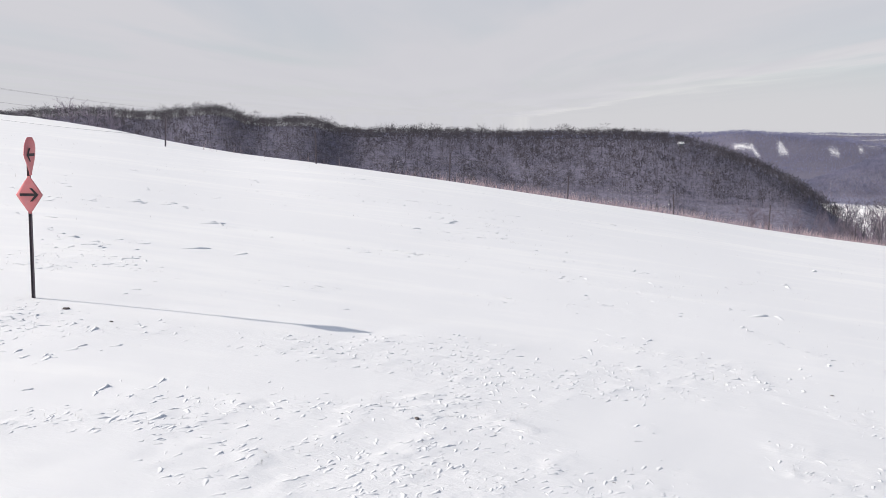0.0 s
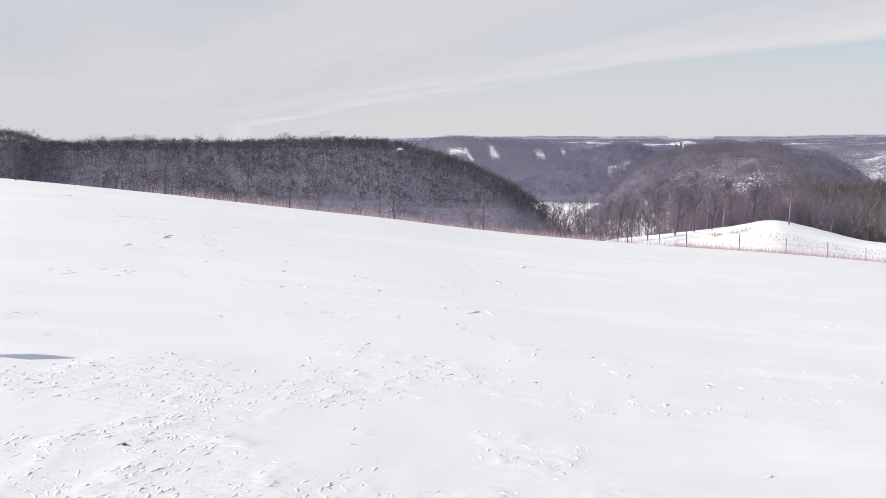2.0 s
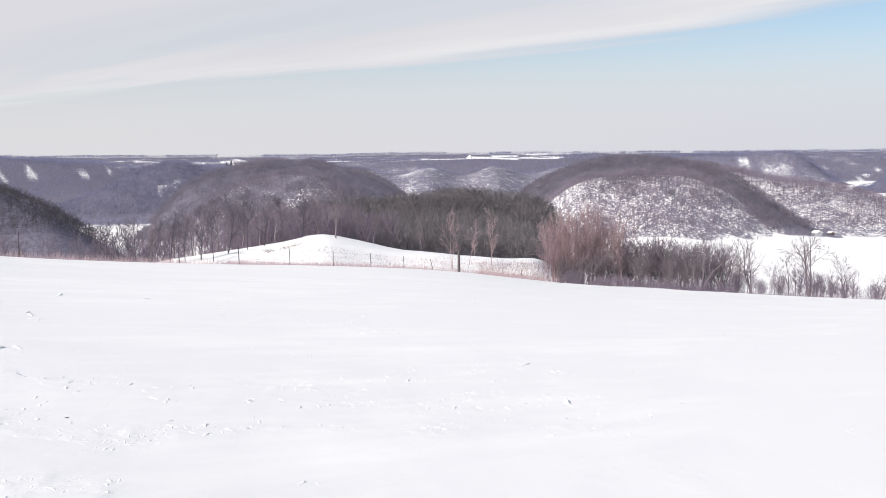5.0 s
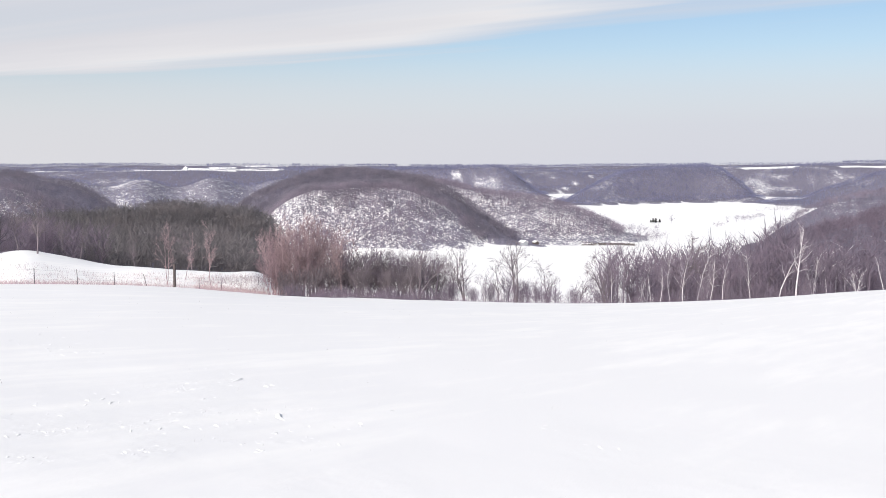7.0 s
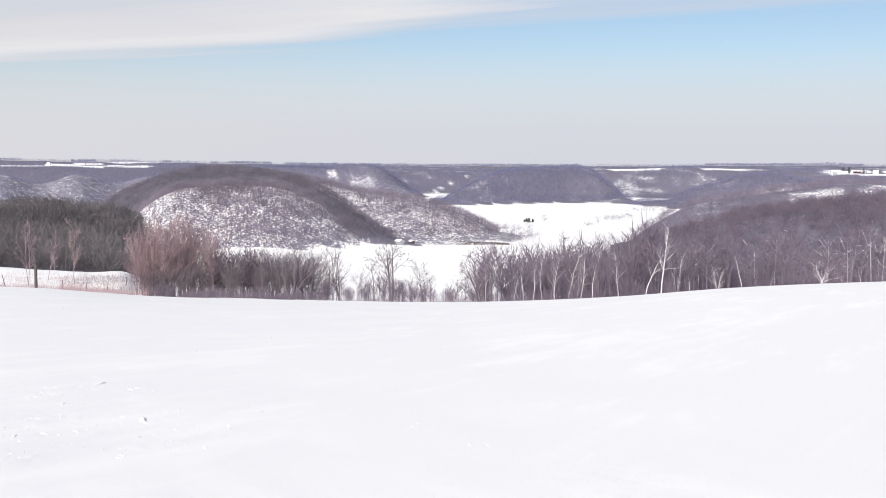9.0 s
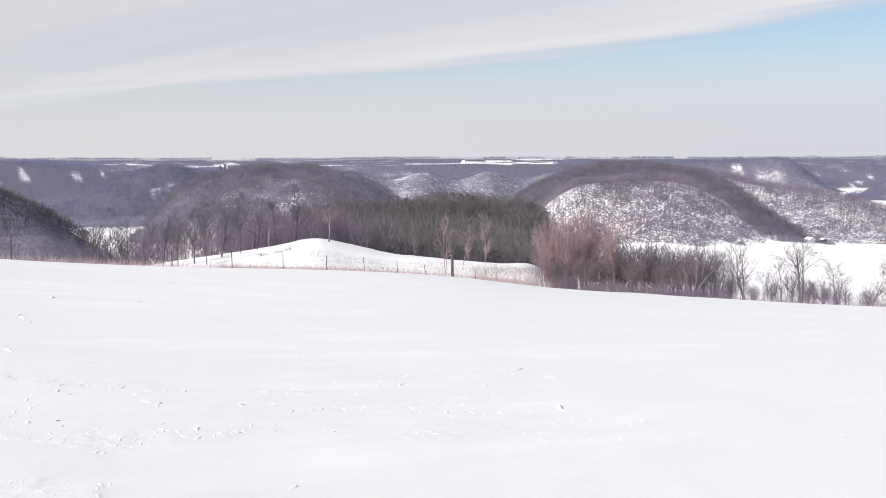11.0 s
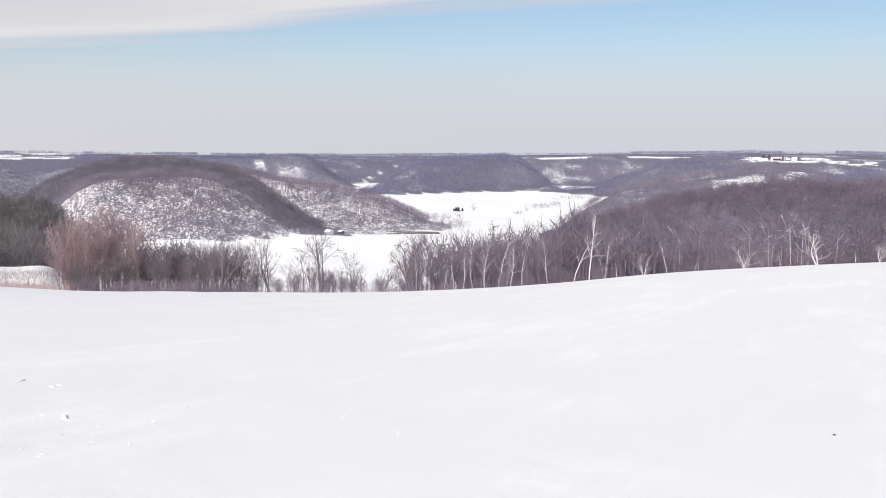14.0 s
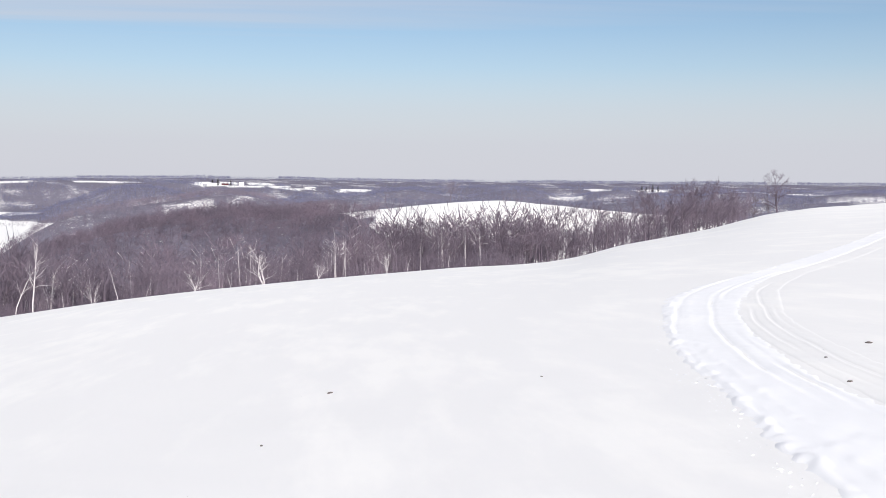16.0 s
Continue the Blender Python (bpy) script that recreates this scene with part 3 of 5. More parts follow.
def build_ground():
    bearings = np.concatenate([np.arange(-128, 32, 0.29), np.arange(32, 232, 2.5)])
    radii = np.concatenate([np.geomspace(0.4, 3.6, 12), np.geomspace(3.7, 14, 250), np.geomspace(14.2, 75, 95), np.geomspace(77, 4950, 190)])
    A, R = np.meshgrid(np.radians(bearings), radii)
    X, Y = -np.sin(A) * R, np.cos(A) * R
    Z = ground_at(X, Y)
    n, k = len(bearings), len(radii)
    verts = np.stack([X, Y, Z], -1).reshape(-1, 3)
    i = np.arange(k - 1)[:, None] * n + np.arange(n)[None]
    j = np.arange(k - 1)[:, None] * n + (np.arange(n)[None] + 1) % n
    faces = np.stack([i, j, j + n, i + n], -1).reshape(-1, 4)
    middle = len(verts)
    verts = np.vstack([verts, [0, 0, -EYE]])
    ground = new("ground", sheet("ground", verts, faces, SNOW))
    tagged(ground, "wind-packed white snow over rolling farmland and bluffs", "ground", kind="structure")
    fan = np.stack([np.full(n, middle), (np.arange(n) + 1) % n, np.arange(n)], -1)
    me = ground.data
    bm = bmesh.new()
    bm.from_mesh(me)
    bm.verts.ensure_lookup_table()
    for a, b, c in fan:
        bm.faces.new((bm.verts[a], bm.verts[c], bm.verts[b])).smooth = True
    bmesh.ops.recalc_face_normals(bm, faces=bm.faces[:])
    bm.to_mesh(me)
    bm.free()
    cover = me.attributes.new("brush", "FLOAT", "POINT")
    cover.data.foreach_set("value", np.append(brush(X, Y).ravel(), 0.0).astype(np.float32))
    torn = me.attributes.new("torn", "FLOAT", "POINT")
    torn.data.foreach_set("value", np.append(torn_crust(X, Y).ravel(), 0.0).astype(np.float32))
    return ground


build_ground()

# ---- woods: thousands of bare trees, too many to count ----
rng = np.random.default_rng(7)


def blade(p, q, w, axis):
    """A thin tapering twig as one triangle."""
    d = q - p
    side = np.cross(d, axis)
    side = side / (np.linalg.norm(side) + 1e-9) * w
    return [p - side, p + side, q]


def tree_template(seed, limbs, twigs, width, trunk_w, spread=0.22, low=0.3, fine=0.07):
    """Triangles of a bare tree one unit high: a three-sided stem, limbs and twigs."""
    g = np.random.default_rng(seed)
    tris = []
    top = np.array([g.normal(0, 0.03), g.normal(0, 0.03), 0.86])
    ring = [np.array([math.cos(a) * trunk_w, math.sin(a) * trunk_w, 0]) for a in (0, 2.09, 4.19)]
    for a, b in ((0, 1), (1, 2), (2, 0)):
        tris.append([ring[a], ring[b], top])
    ends = []
    for _ in range(limbs):
        h = g.uniform(low, 0.82)
        p = top * (h / 0.86)
        a, up = g.uniform(0, 6.28), g.uniform(0.10, 0.34)
        out = spread * g.uniform(0.5, 1.1) * math.sqrt(max(0.15, 1.2 - abs(h - 0.55) * 1.6))
        q = p + np.array([math.cos(a) * out, math.sin(a) * out, up])
        q[2] = min(q[2], 1.0)
        tris.append(blade(p, q, width * 1.5, g.normal(size=3)) if limbs > 6 else blade(q, p * 0.35, width * 1.5, g.normal(size=3)))
        ends.append((p, q))
    for _ in range(twigs):
        p, q = ends[g.integers(len(ends))]
        s = p + (q - p) * g.uniform(0.35, 1)
        e = s + g.normal(0, fine, 3) + [0, 0, 0.11]
        tris.append(blade(s, e, width, g.normal(size=3)) if limbs > 10 else blade(e, s, width, g.normal(size=3)))
    return np.array(tris, float)


def crown_template(seed, sprays, width, stem=0.007, round_=0.27, middle=0.6):
    """A tree of the hillsides one unit high: a thin stem under a rounded crown of fine slivers of twig."""
    g = np.random.default_rng(seed)
    tris = []
    for axis in ((1.0, 0, 0), (0, 1.0, 0)):
        tris.append(blade(np.zeros(3), np.array([g.normal(0, 0.03), g.normal(0, 0.03), 0.8]), stem, np.array(axis)))
    for _ in range(sprays):
        d = g.normal(size=3)
        d = d / np.linalg.norm(d) * g.uniform(0.1, 1.0) ** 0.5
        s = np.array([d[0] * round_ * 0.8, d[1] * round_ * 0.8, middle + d[2] * 0.26])
        way = np.array([d[0] * 0.8, d[1] * 0.8, 0.5]) + g.normal(0, 0.42, 3)
        e = s + way / np.linalg.norm(way) * g.uniform(0.14, 0.3)
        e[2] = min(e[2], 1.0)
        w = width * g.uniform(0.6, 1.4)
        tris.append(blade(s, e, w, g.normal(size=3)) if g.uniform() < 0.5 else blade(e, s, w, g.normal(size=3)))
    return np.array(tris, float)


def needle_template(seed, boughs, width):
    g = np.random.default_rng(seed)
    tris = []
    ring = [np.array([math.cos(a) * 0.02, math.sin(a) * 0.02, 0]) for a in (0, 2.09, 4.19)]
    for a, b in ((0, 1), (1, 2), (2, 0)):
        tris.append([ring[a], ring[b], np.array([0, 0, 1.0])])
    for _ in range(boughs):
        h = g.uniform(0.12, 0.97)
        a, out = g.uniform(0, 6.28), 0.04 + 0.24 * (1 - h) ** 0.7 * g.uniform(0.6, 1.1)
        p = np.array([0, 0, h])
        q = p + np.array([math.cos(a) * out, math.sin(a) * out, g.uniform(-0.06, 0.05)])
        tris.append(blade(p, q, width, np.array([g.normal() * 0.4, g.normal() * 0.4, 1])))
        tris.append(blade(p * 0.4 + q * 0.6, q + g.normal(0, 0.03, 3), width * 0.8, g.normal(size=3)))
    return np.array(tris, float)


def woods(name, label, material, places, heights, templates):
    """places: N x 2 in metres. One mesh of many trees."""
    places = np.asarray(places)
    z = ground_at(places[:, 0], places[:, 1]) - 0.2
    pick = rng.integers(0, len(templates), len(places))
    turn, lean = rng.uniform(0, 6.283, len(places)), rng.normal(0, 0.04, (len(places), 2))
    wide = rng.uniform(0.8, 1.25, len(places))
    parts = []
    for k, tpl in enumerate(templates):
        m = np.nonzero(pick == k)[0]
        if not len(m):
            continue
        c, s = np.cos(turn[m])[:, None], np.sin(turn[m])[:, None]
        v = tpl.reshape(-1, 3)
        h = heights[m][:, None]
        X = (c * v[:, 0] - s * v[:, 1]) * h * wide[m][:, None] + lean[m, 0:1] * v[:, 2] * h + places[m, 0:1]
        Y = (s * v[:, 0] + c * v[:, 1]) * h * wide[m][:, None] + lean[m, 1:2] * v[:, 2] * h + places[m, 1:2]
        Z = v[:, 2] * h + z[m][:, None]
        parts.append(np.stack([X, Y, Z], -1).reshape(-1, 3))
    verts = np.concatenate(parts)
    ob = new(name, sheet(name, verts, np.arange(len(verts)).reshape(-1, 3), material, False))
    return tagged(ob, label, "woods", kind="stuff")


def scatter(count, az0, az1, r0, r1, keep=None):
    """Even over the ground between two bearings and two distances."""
    az = rng.uniform(az0, az1, count)
    r = np.sqrt(rng.uniform(0, 1, count) * (np.square(r1) - np.square(r0)) + np.square(r0))
    a = np.radians(az)
    p = np.stack([-np.sin(a) * r, np.cos(a) * r], -1)
    if keep is not None:
        p = p[keep(az, r, p[:, 0], p[:, 1])]
    return p


def on_ridge(name, front, back, thin=0.0, over=-68.0, seed=60):
    """Keeps places on one ridge's flanks, thinned in patches, none on the valley floor."""
    def keep(az, r, x, y):
        rc = along(RIDGES[name][0], az, 1)
        z = land(x, y, True)
        ok = (r > rc - front) & (r < rc + back) & (z > over) & (np.abs(z - ridge_height(name, az, r)) < 9)
        patch = fbm(x / 70, y / 70, 3, seed) + 0.5
        ok &= (r < 1200) | (fbm(x / 120, y / 120, 3, 90) < 0.18) | (rng.uniform(0, 1, len(r)) < 0.5)
        return ok & (rng.uniform(0, 1, len(r)) > thin * np.clip(2.0 * (0.75 - patch), 0, 1))
    return keep


def sizes(p, lo, hi):
    return rng.uniform(lo, hi, len(p))


near_t = [tree_template(s, 20, 72, 0.0048, 0.012) for s in range(5)]
stem_t = [crown_template(110 + s, 12, 0.003, 0.008, 0.18) for s in range(5)]
brush_t = [crown_template(10 + s, 64, 0.0046, 0.009, 0.3, 0.58) for s in range(6)]
low_t = [crown_template(120 + s, 60, 0.006, 0.008, 0.4, 0.36) for s in range(6)]
crown_t = [crown_template(30 + s, 40, 0.0075) for s in range(6)]
face_t = [crown_template(50 + s, 9, 0.011, 0.017) for s in range(6)]
far_t = [crown_template(40 + s, 18, 0.0125) for s in range(8)]
dot_t = [crown_template(90 + s, 5, 0.05, 0.014) for s in range(6)]
speck_t = [crown_template(60 + s, 8, 0.028, 0.012) for s in range(8)]

def oak_face(az, r, x, y):
    return on_ridge("oak_hill", 400, 0, 0.45, -72)(az, r, x, y) & ~crowned(az, r)


def oak_brow(az, r, x, y):
    return on_ridge("oak_hill", 430, 60, 0.0, -72)(az, r, x, y) & crowned(az, r)


p = scatter(28000, -24, 27, 280, 900, oak_face)
woods("oak_woods", "dark bare oak woods on a snowy hillside", WOOD_L, p, sizes(p, 5, 10), face_t + far_t[:2])
p = np.concatenate([scatter(22000, -21, 27, 560, 900, oak_brow), scatter(7000, 2, 27, 300, 560, oak_brow)])
woods("oak_woods", "dense dark oak woods along the brow of the hill", WOOD_D, p, sizes(p, 6, 9), far_t)
p = scatter(1100, -16, 27, 690, 900, lambda az, r, x, y: (np.abs(r - along(RIDGES["oak_hill"][0], az, 1)) < 22) & (fbm(az / 1.2, r * 0 + 5.5, 3, 79) > 0.02))
woods("oak_woods", "taller round-crowned oaks standing out along the brow", WOOD_D, p, sizes(p, 8, 12), crown_t)
p = scatter(20000, -69, -54, 800, 1170, on_ridge("round_bluff", 300, 60, 0.5, -75, 61))
woods("bluff_woods", "thin grey woods on the snowy spur of a bluff", WOOD_R, p, sizes(p, 5, 9), face_t + far_t[:2])
p = scatter(30000, -62, -44, 740, 1080, on_ridge("bluff_face", 200, 6, 0.5, -75, 62))
woods("bluff_woods", "thin bare woods on the steep snowy face of a bluff", WOOD_R, p, sizes(p, 4.5, 8), face_t + far_t[:2])


def bluff_top(az, r, x, y):
    return (r > along(RIDGES["bluff_face"][0], az, 1) + 4) & (r < along(RIDGES["round_bluff"][0], az, 1) + 45) & (land(x, y) > -70)


p = scatter(10500, -55.8, -43.5, 900, 1250, bluff_top)
woods("bluff_woods", "dense grey woods along the crown of the bluff", WOOD_B, p, sizes(p, 8, 11), far_t)
p = scatter(5200, -62, -54, 860, 1120, on_ridge("bluff_rib", 55, 40, 0.0, -75, 62))
woods("bluff_woods", "dense grey woods down the rib of the bluff", WOOD_B, p, sizes(p, 8, 11), far_t)
p = scatter(2600, -59, -45, 880, 980, lambda az, r, x, y: on_ridge("bluff_face", 60, 4, 0.0, -75, 62)(az, r, x, y) & (fbm(x / 18, y / 18, 3, 71) > 0.02))
woods("bluff_woods", "grey woods reaching down over the brow of the bluff", WOOD_B, p, sizes(p, 6, 9), far_t)
p = scatter(3000, -37, -25.5, 880, 1010, lambda az, r, x, y: on_ridge("hill_face", 80, 4, 0.0, -75, 62)(az, r, x, y) & (fbm(x / 18, y / 18, 3, 72) > -0.05))
woods("hill_woods", "grey woods reaching down over the brow of the hill", WOOD_B, p, sizes(p, 6, 9), far_t)
p = scatter(12000, -38, -25, 770, 1030, on_ridge("hill_face", 230, 4, 0.5, -66, 63))
woods("hill_woods", "thin purple-grey woods on the snowy face of a low hill", WOOD_R, p, sizes(p, 5, 9), face_t + far_t[:2])
p = scatter(12000, -40, -23.5, 960, 1300, on_ridge("purple_hill", 170, 60, 0.0, -72, 63))
woods("hill_woods", "dense dark woods along the crest of the hill", WOOD_B, p, sizes(p, 5, 9) * (1.1 + 0.7 * fbm(p[:, 0] / 25, p[:, 1] / 25, 3, 74)), far_t)
p = scatter(6500, -47.5, -28, 330, 460, on_ridge("dark_shoulder", 90, 40, 0.25, -60, 63))
woods("dark_woods", "dense dark woods on a shoulder behind the hump", WOOD_K, p, sizes(p, 5, 12), crown_t)


def wooded(name, front, back, thin, over, seed):
    keep = on_ridge(name, front, back, thin, over, seed)
    return lambda az, r, x, y: keep(az, r, x, y) & (~cleared(az, r, x, y) | (rng.uniform(0, 1, len(r)) < np.where(r < 1100, 0.6, 0.42)))


# WOOD_F and WOOD_N on the far hills: haze painted into the bark colour
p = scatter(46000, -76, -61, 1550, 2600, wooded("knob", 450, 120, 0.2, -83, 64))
woods("knob_woods", "hazy blue-grey bare woods on a rocky knob", WOOD_F, p, sizes(p, 5, 9), speck_t)
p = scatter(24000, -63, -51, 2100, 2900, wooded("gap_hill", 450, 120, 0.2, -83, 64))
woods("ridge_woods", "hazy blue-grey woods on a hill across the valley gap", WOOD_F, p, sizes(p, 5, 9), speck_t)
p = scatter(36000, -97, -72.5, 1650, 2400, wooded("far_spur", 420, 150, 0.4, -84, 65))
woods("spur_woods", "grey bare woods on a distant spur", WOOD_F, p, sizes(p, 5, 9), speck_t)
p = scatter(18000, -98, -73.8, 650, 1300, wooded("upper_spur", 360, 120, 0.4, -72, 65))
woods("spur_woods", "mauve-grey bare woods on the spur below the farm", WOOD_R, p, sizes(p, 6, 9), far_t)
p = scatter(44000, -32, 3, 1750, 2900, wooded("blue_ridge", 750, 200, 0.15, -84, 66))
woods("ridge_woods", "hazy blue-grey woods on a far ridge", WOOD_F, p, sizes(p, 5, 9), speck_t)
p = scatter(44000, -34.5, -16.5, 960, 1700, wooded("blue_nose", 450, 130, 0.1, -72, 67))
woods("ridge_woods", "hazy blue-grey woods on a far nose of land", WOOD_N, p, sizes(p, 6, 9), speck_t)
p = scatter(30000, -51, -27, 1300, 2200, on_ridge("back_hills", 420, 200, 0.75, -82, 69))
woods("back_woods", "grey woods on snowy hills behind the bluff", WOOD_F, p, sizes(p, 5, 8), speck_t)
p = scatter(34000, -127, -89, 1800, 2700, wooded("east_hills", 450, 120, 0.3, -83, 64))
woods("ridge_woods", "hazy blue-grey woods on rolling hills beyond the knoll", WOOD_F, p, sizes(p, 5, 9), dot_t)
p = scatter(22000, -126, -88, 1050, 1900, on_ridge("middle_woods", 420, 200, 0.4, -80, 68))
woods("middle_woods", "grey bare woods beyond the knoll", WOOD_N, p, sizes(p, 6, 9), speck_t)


def plateau_face(az, r, x, y):
    rc = along(RIDGES["plateau_front"][0], az, 1)
    rim = (r > rc - 90) & open_field(az, r, x, y)
    return (r < rc + 40) & (r > rc - 620) & ~rim & (land(x, y) > -84) & (fbm(x / 120, y / 120, 3, 72) > -0.30)


def plateau_top(az, r, x, y):
    rc = along(RIDGES["plateau_front"][0], az, 1)
    return (r >= rc + 40) & ~open_field(az, r, x, y) & (fbm(x / 300, y / 300, 3, 70) > -0.22)


# plateau and skyline trees take the same haze-tinted colour
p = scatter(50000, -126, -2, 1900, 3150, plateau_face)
woods("plateau_woods", "far hazy blue-grey woods on the flanks of the plateau", WOOD_F, p, sizes(p, 7, 12), dot_t)
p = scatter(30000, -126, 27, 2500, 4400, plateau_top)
woods("plateau_woods", "far hazy blue-grey woods between snowy ridge fields", WOOD_F, p, sizes(p, 8, 13), dot_t)
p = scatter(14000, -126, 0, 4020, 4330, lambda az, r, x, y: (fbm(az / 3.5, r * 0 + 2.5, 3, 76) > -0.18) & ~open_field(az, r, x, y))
woods("skyline_woods", "thin hazy blue-grey line of trees on the skyline", WOOD_F, p, sizes(p, 9, 15), dot_t)


def below_field(az, r, x, y):
    edge = along(FIELD, az, 2) * 1.42 + 10
    spur = np.abs(land(x, y, True) - ridge_height("brown_spur", az, r)) < 9
    slope = below_crest(az, r, x, y)
    thin = np.clip((az + 106) / 8, 0.15, 1) * np.clip((-71 - az) / 4, 0.2, 1)
    return (spur & (r > edge) | slope) & (rng.uniform(0, 1, len(r)) < thin)


p = scatter(14000, -110, -72, 110, 600, below_field)
far_ = np.hypot(p[:, 0], p[:, 1]) > 280
woods("brown_woods", "brown bare woods filling the slope below the field", WOOD_W, p[~far_], sizes(p[~far_], 3.5, 7.5), brush_t[:4] + near_t[:2])
woods("brown_woods", "brown bare woods on the spur across the hollow", WOOD_W, p[far_], sizes(p[far_], 4.5, 9), crown_t)
p = scatter(800, -101, -73, 120, 330, below_field)
woods("birch_stems", "thin pale birches scattered through the brown woods", PALE, p, sizes(p, 5, 9), stem_t)
p = scatter(900, -103, -72, 108, 190, lambda az, r, x, y: (r > along(FIELD, az, 2) * 1.38 + 6) & (r < along(FIELD, az, 2) * 1.5 + 60))
woods("understory", "low mauve-brown brush under the trees below the field", WOOD_W, p, sizes(p, 2, 4.5), low_t)
p = scatter(1050, -46.0, -28.5, 200, 300, lambda az, r, x, y: (land(x, y) > -60) & (rng.uniform(0, 1, len(r)) < np.clip((-26 - az) / 6, 0.2, 1)))
right_ = np.degrees(np.arctan2(-p[:, 0], p[:, 1])) < -35.5 + rng.normal(0, 1.5, len(p))
woods("dark_woods", "dark dense oak and cedar woods behind the snowy hump", WOOD_K, p[right_], sizes(p[right_], 7, 12), brush_t + near_t[:2])
woods("brown_woods", "tall brown bare woods behind the snowy hump", WOOD_W, p[~right_], sizes(p[~right_], 7, 13), brush_t[:3] + near_t[:3])
p = scatter(420, -29.5, -24.5, 880, 960)
woods("creek_woods", "dark bare trees along the creek at the hill's foot", WOOD_L, p, sizes(p, 7, 12), far_t)
p = scatter(420, -32, -19, 190, 320)
woods("thicket", "bare grey-brown trees in the hollow beyond the fence", WOOD_W, p, sizes(p, 5, 11), near_t)


def ditch(count, az0, r0, az1, r1, breadth):
    """Places strung along a straight line between two spots."""
    a, b, t = np.array(spot(az0, r0)), np.array(spot(az1, r1)), rng.uniform(0, 1, count)[:, None]
    return a + (b - a) * t + rng.normal(0, breadth, (count, 2))


p = np.concatenate([ditch(36, -71.7, 1250, -72.4, 1305, 4), ditch(110, -72.8, 1320, -74.1, 1550, 9), ditch(150, -74.3, 1690, -76.1, 1940, 22)])
woods("hedgerow", "bare grey shrubs along a ditch in the valley field", WOOD_R, p, sizes(p, 3, 7.5), far_t)
p = ditch(46, -67.5, 980, -68.9, 1030, 6)
woods("hedgerow", "bare grey creek-side trees in the white valley", WOOD_R, p, sizes(p, 4, 8), far_t)
p = scatter(90, -68.6, -66.2, 960, 1130)
woods("hedgerow", "bare creek-side trees at the foot of the bluff", WOOD_R, p, sizes(p, 5, 11), far_t)
# haze-tinted colour here too
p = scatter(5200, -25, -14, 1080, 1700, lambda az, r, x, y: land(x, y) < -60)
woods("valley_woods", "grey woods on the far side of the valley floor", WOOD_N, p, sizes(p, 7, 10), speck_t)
p = np.concatenate([scatter(230, -80, -65.5, 108, 170, lambda az, r, x, y: r > along(FIELD, az, 2) * 1.35), scatter(70, -65.5, -55, 112, 160)])
woods("edge_thicket", "thin pale saplings and brush below the field edge", WOOD_W, p, np.where(np.degrees(np.arctan2(-p[:, 0], p[:, 1])) < -65.5, sizes(p, 3, 8), sizes(p, 2, 4.5)), near_t)
p = scatter(1150, -115.5, -93, 148, 270, lambda az, r, x, y: (r > 150 + (-95 - az) * 2.6) & (r < 195 + (-95 - az) * 4.0))
woods("row_woods", "bare brown oaks and brush along the field edge", WOOD_W, p, sizes(p, 4, 9) * np.where(np.degrees(np.arctan2(-p[:, 0], p[:, 1])) > -105, 1.5, 1.1), brush_t[:4] + near_t[:2])
p = np.concatenate([scatter(430, -78, -49.5, 104, 124), scatter(300, -57, -47.5, 107, 122)])
az_, r_ = np.degrees(np.arctan2(-p[:, 0], p[:, 1])), np.hypot(p[:, 0], p[:, 1])
tall_ = r_ * np.tan(np.radians(along(FIELD, az_, 1) + rng.uniform(0.0, 1.0, len(p)) ** 1.5 * 1.3)) - ground_at(p[:, 0], p[:, 1])
woods("edge_thicket", "low twiggy brush along the brow of the field", WOOD_W, p, np.clip(tall_, 1.0, 9.0), low_t)

p = scatter(210, -76.6, -68.2, 125, 225)
az_, r_ = np.degrees(np.arctan2(-p[:, 0], p[:, 1])), np.hypot(p[:, 0], p[:, 1])
top_ = np.interp(az_, [-75.8, -75.1, -74, -71.8, -69.6, -68.3, -67], [-3.0, -3.4, -3.8, -4.15, -4.5, -4.7, -5.4]) - rng.uniform(0, 1, len(p)) ** 1.5 * 1.8
woods("edge_thicket", "grey-brown bare trees on the slope where the spur meets the field", WOOD_W, p, np.clip(r_ * np.tan(np.radians(top_)) - ground_at(p[:, 0], p[:, 1]), 3, 15), brush_t[:4] + near_t[:3])

# ---- parts and small builders ----


def part(name, me, parent, label=""):
    ob = new(name, me)
    ob.parent = parent
    return tagged(ob, label)


def bm_mesh(name, bm, material, smooth=False):
    me = bpy.data.meshes.new(name)
    bmesh.ops.recalc_face_normals(bm, faces=bm.faces[:])
    bm.to_mesh(me)
    bm.free()
    for f in me.polygons:
        f.use_smooth = smooth
    me.materials.append(material)
    return me


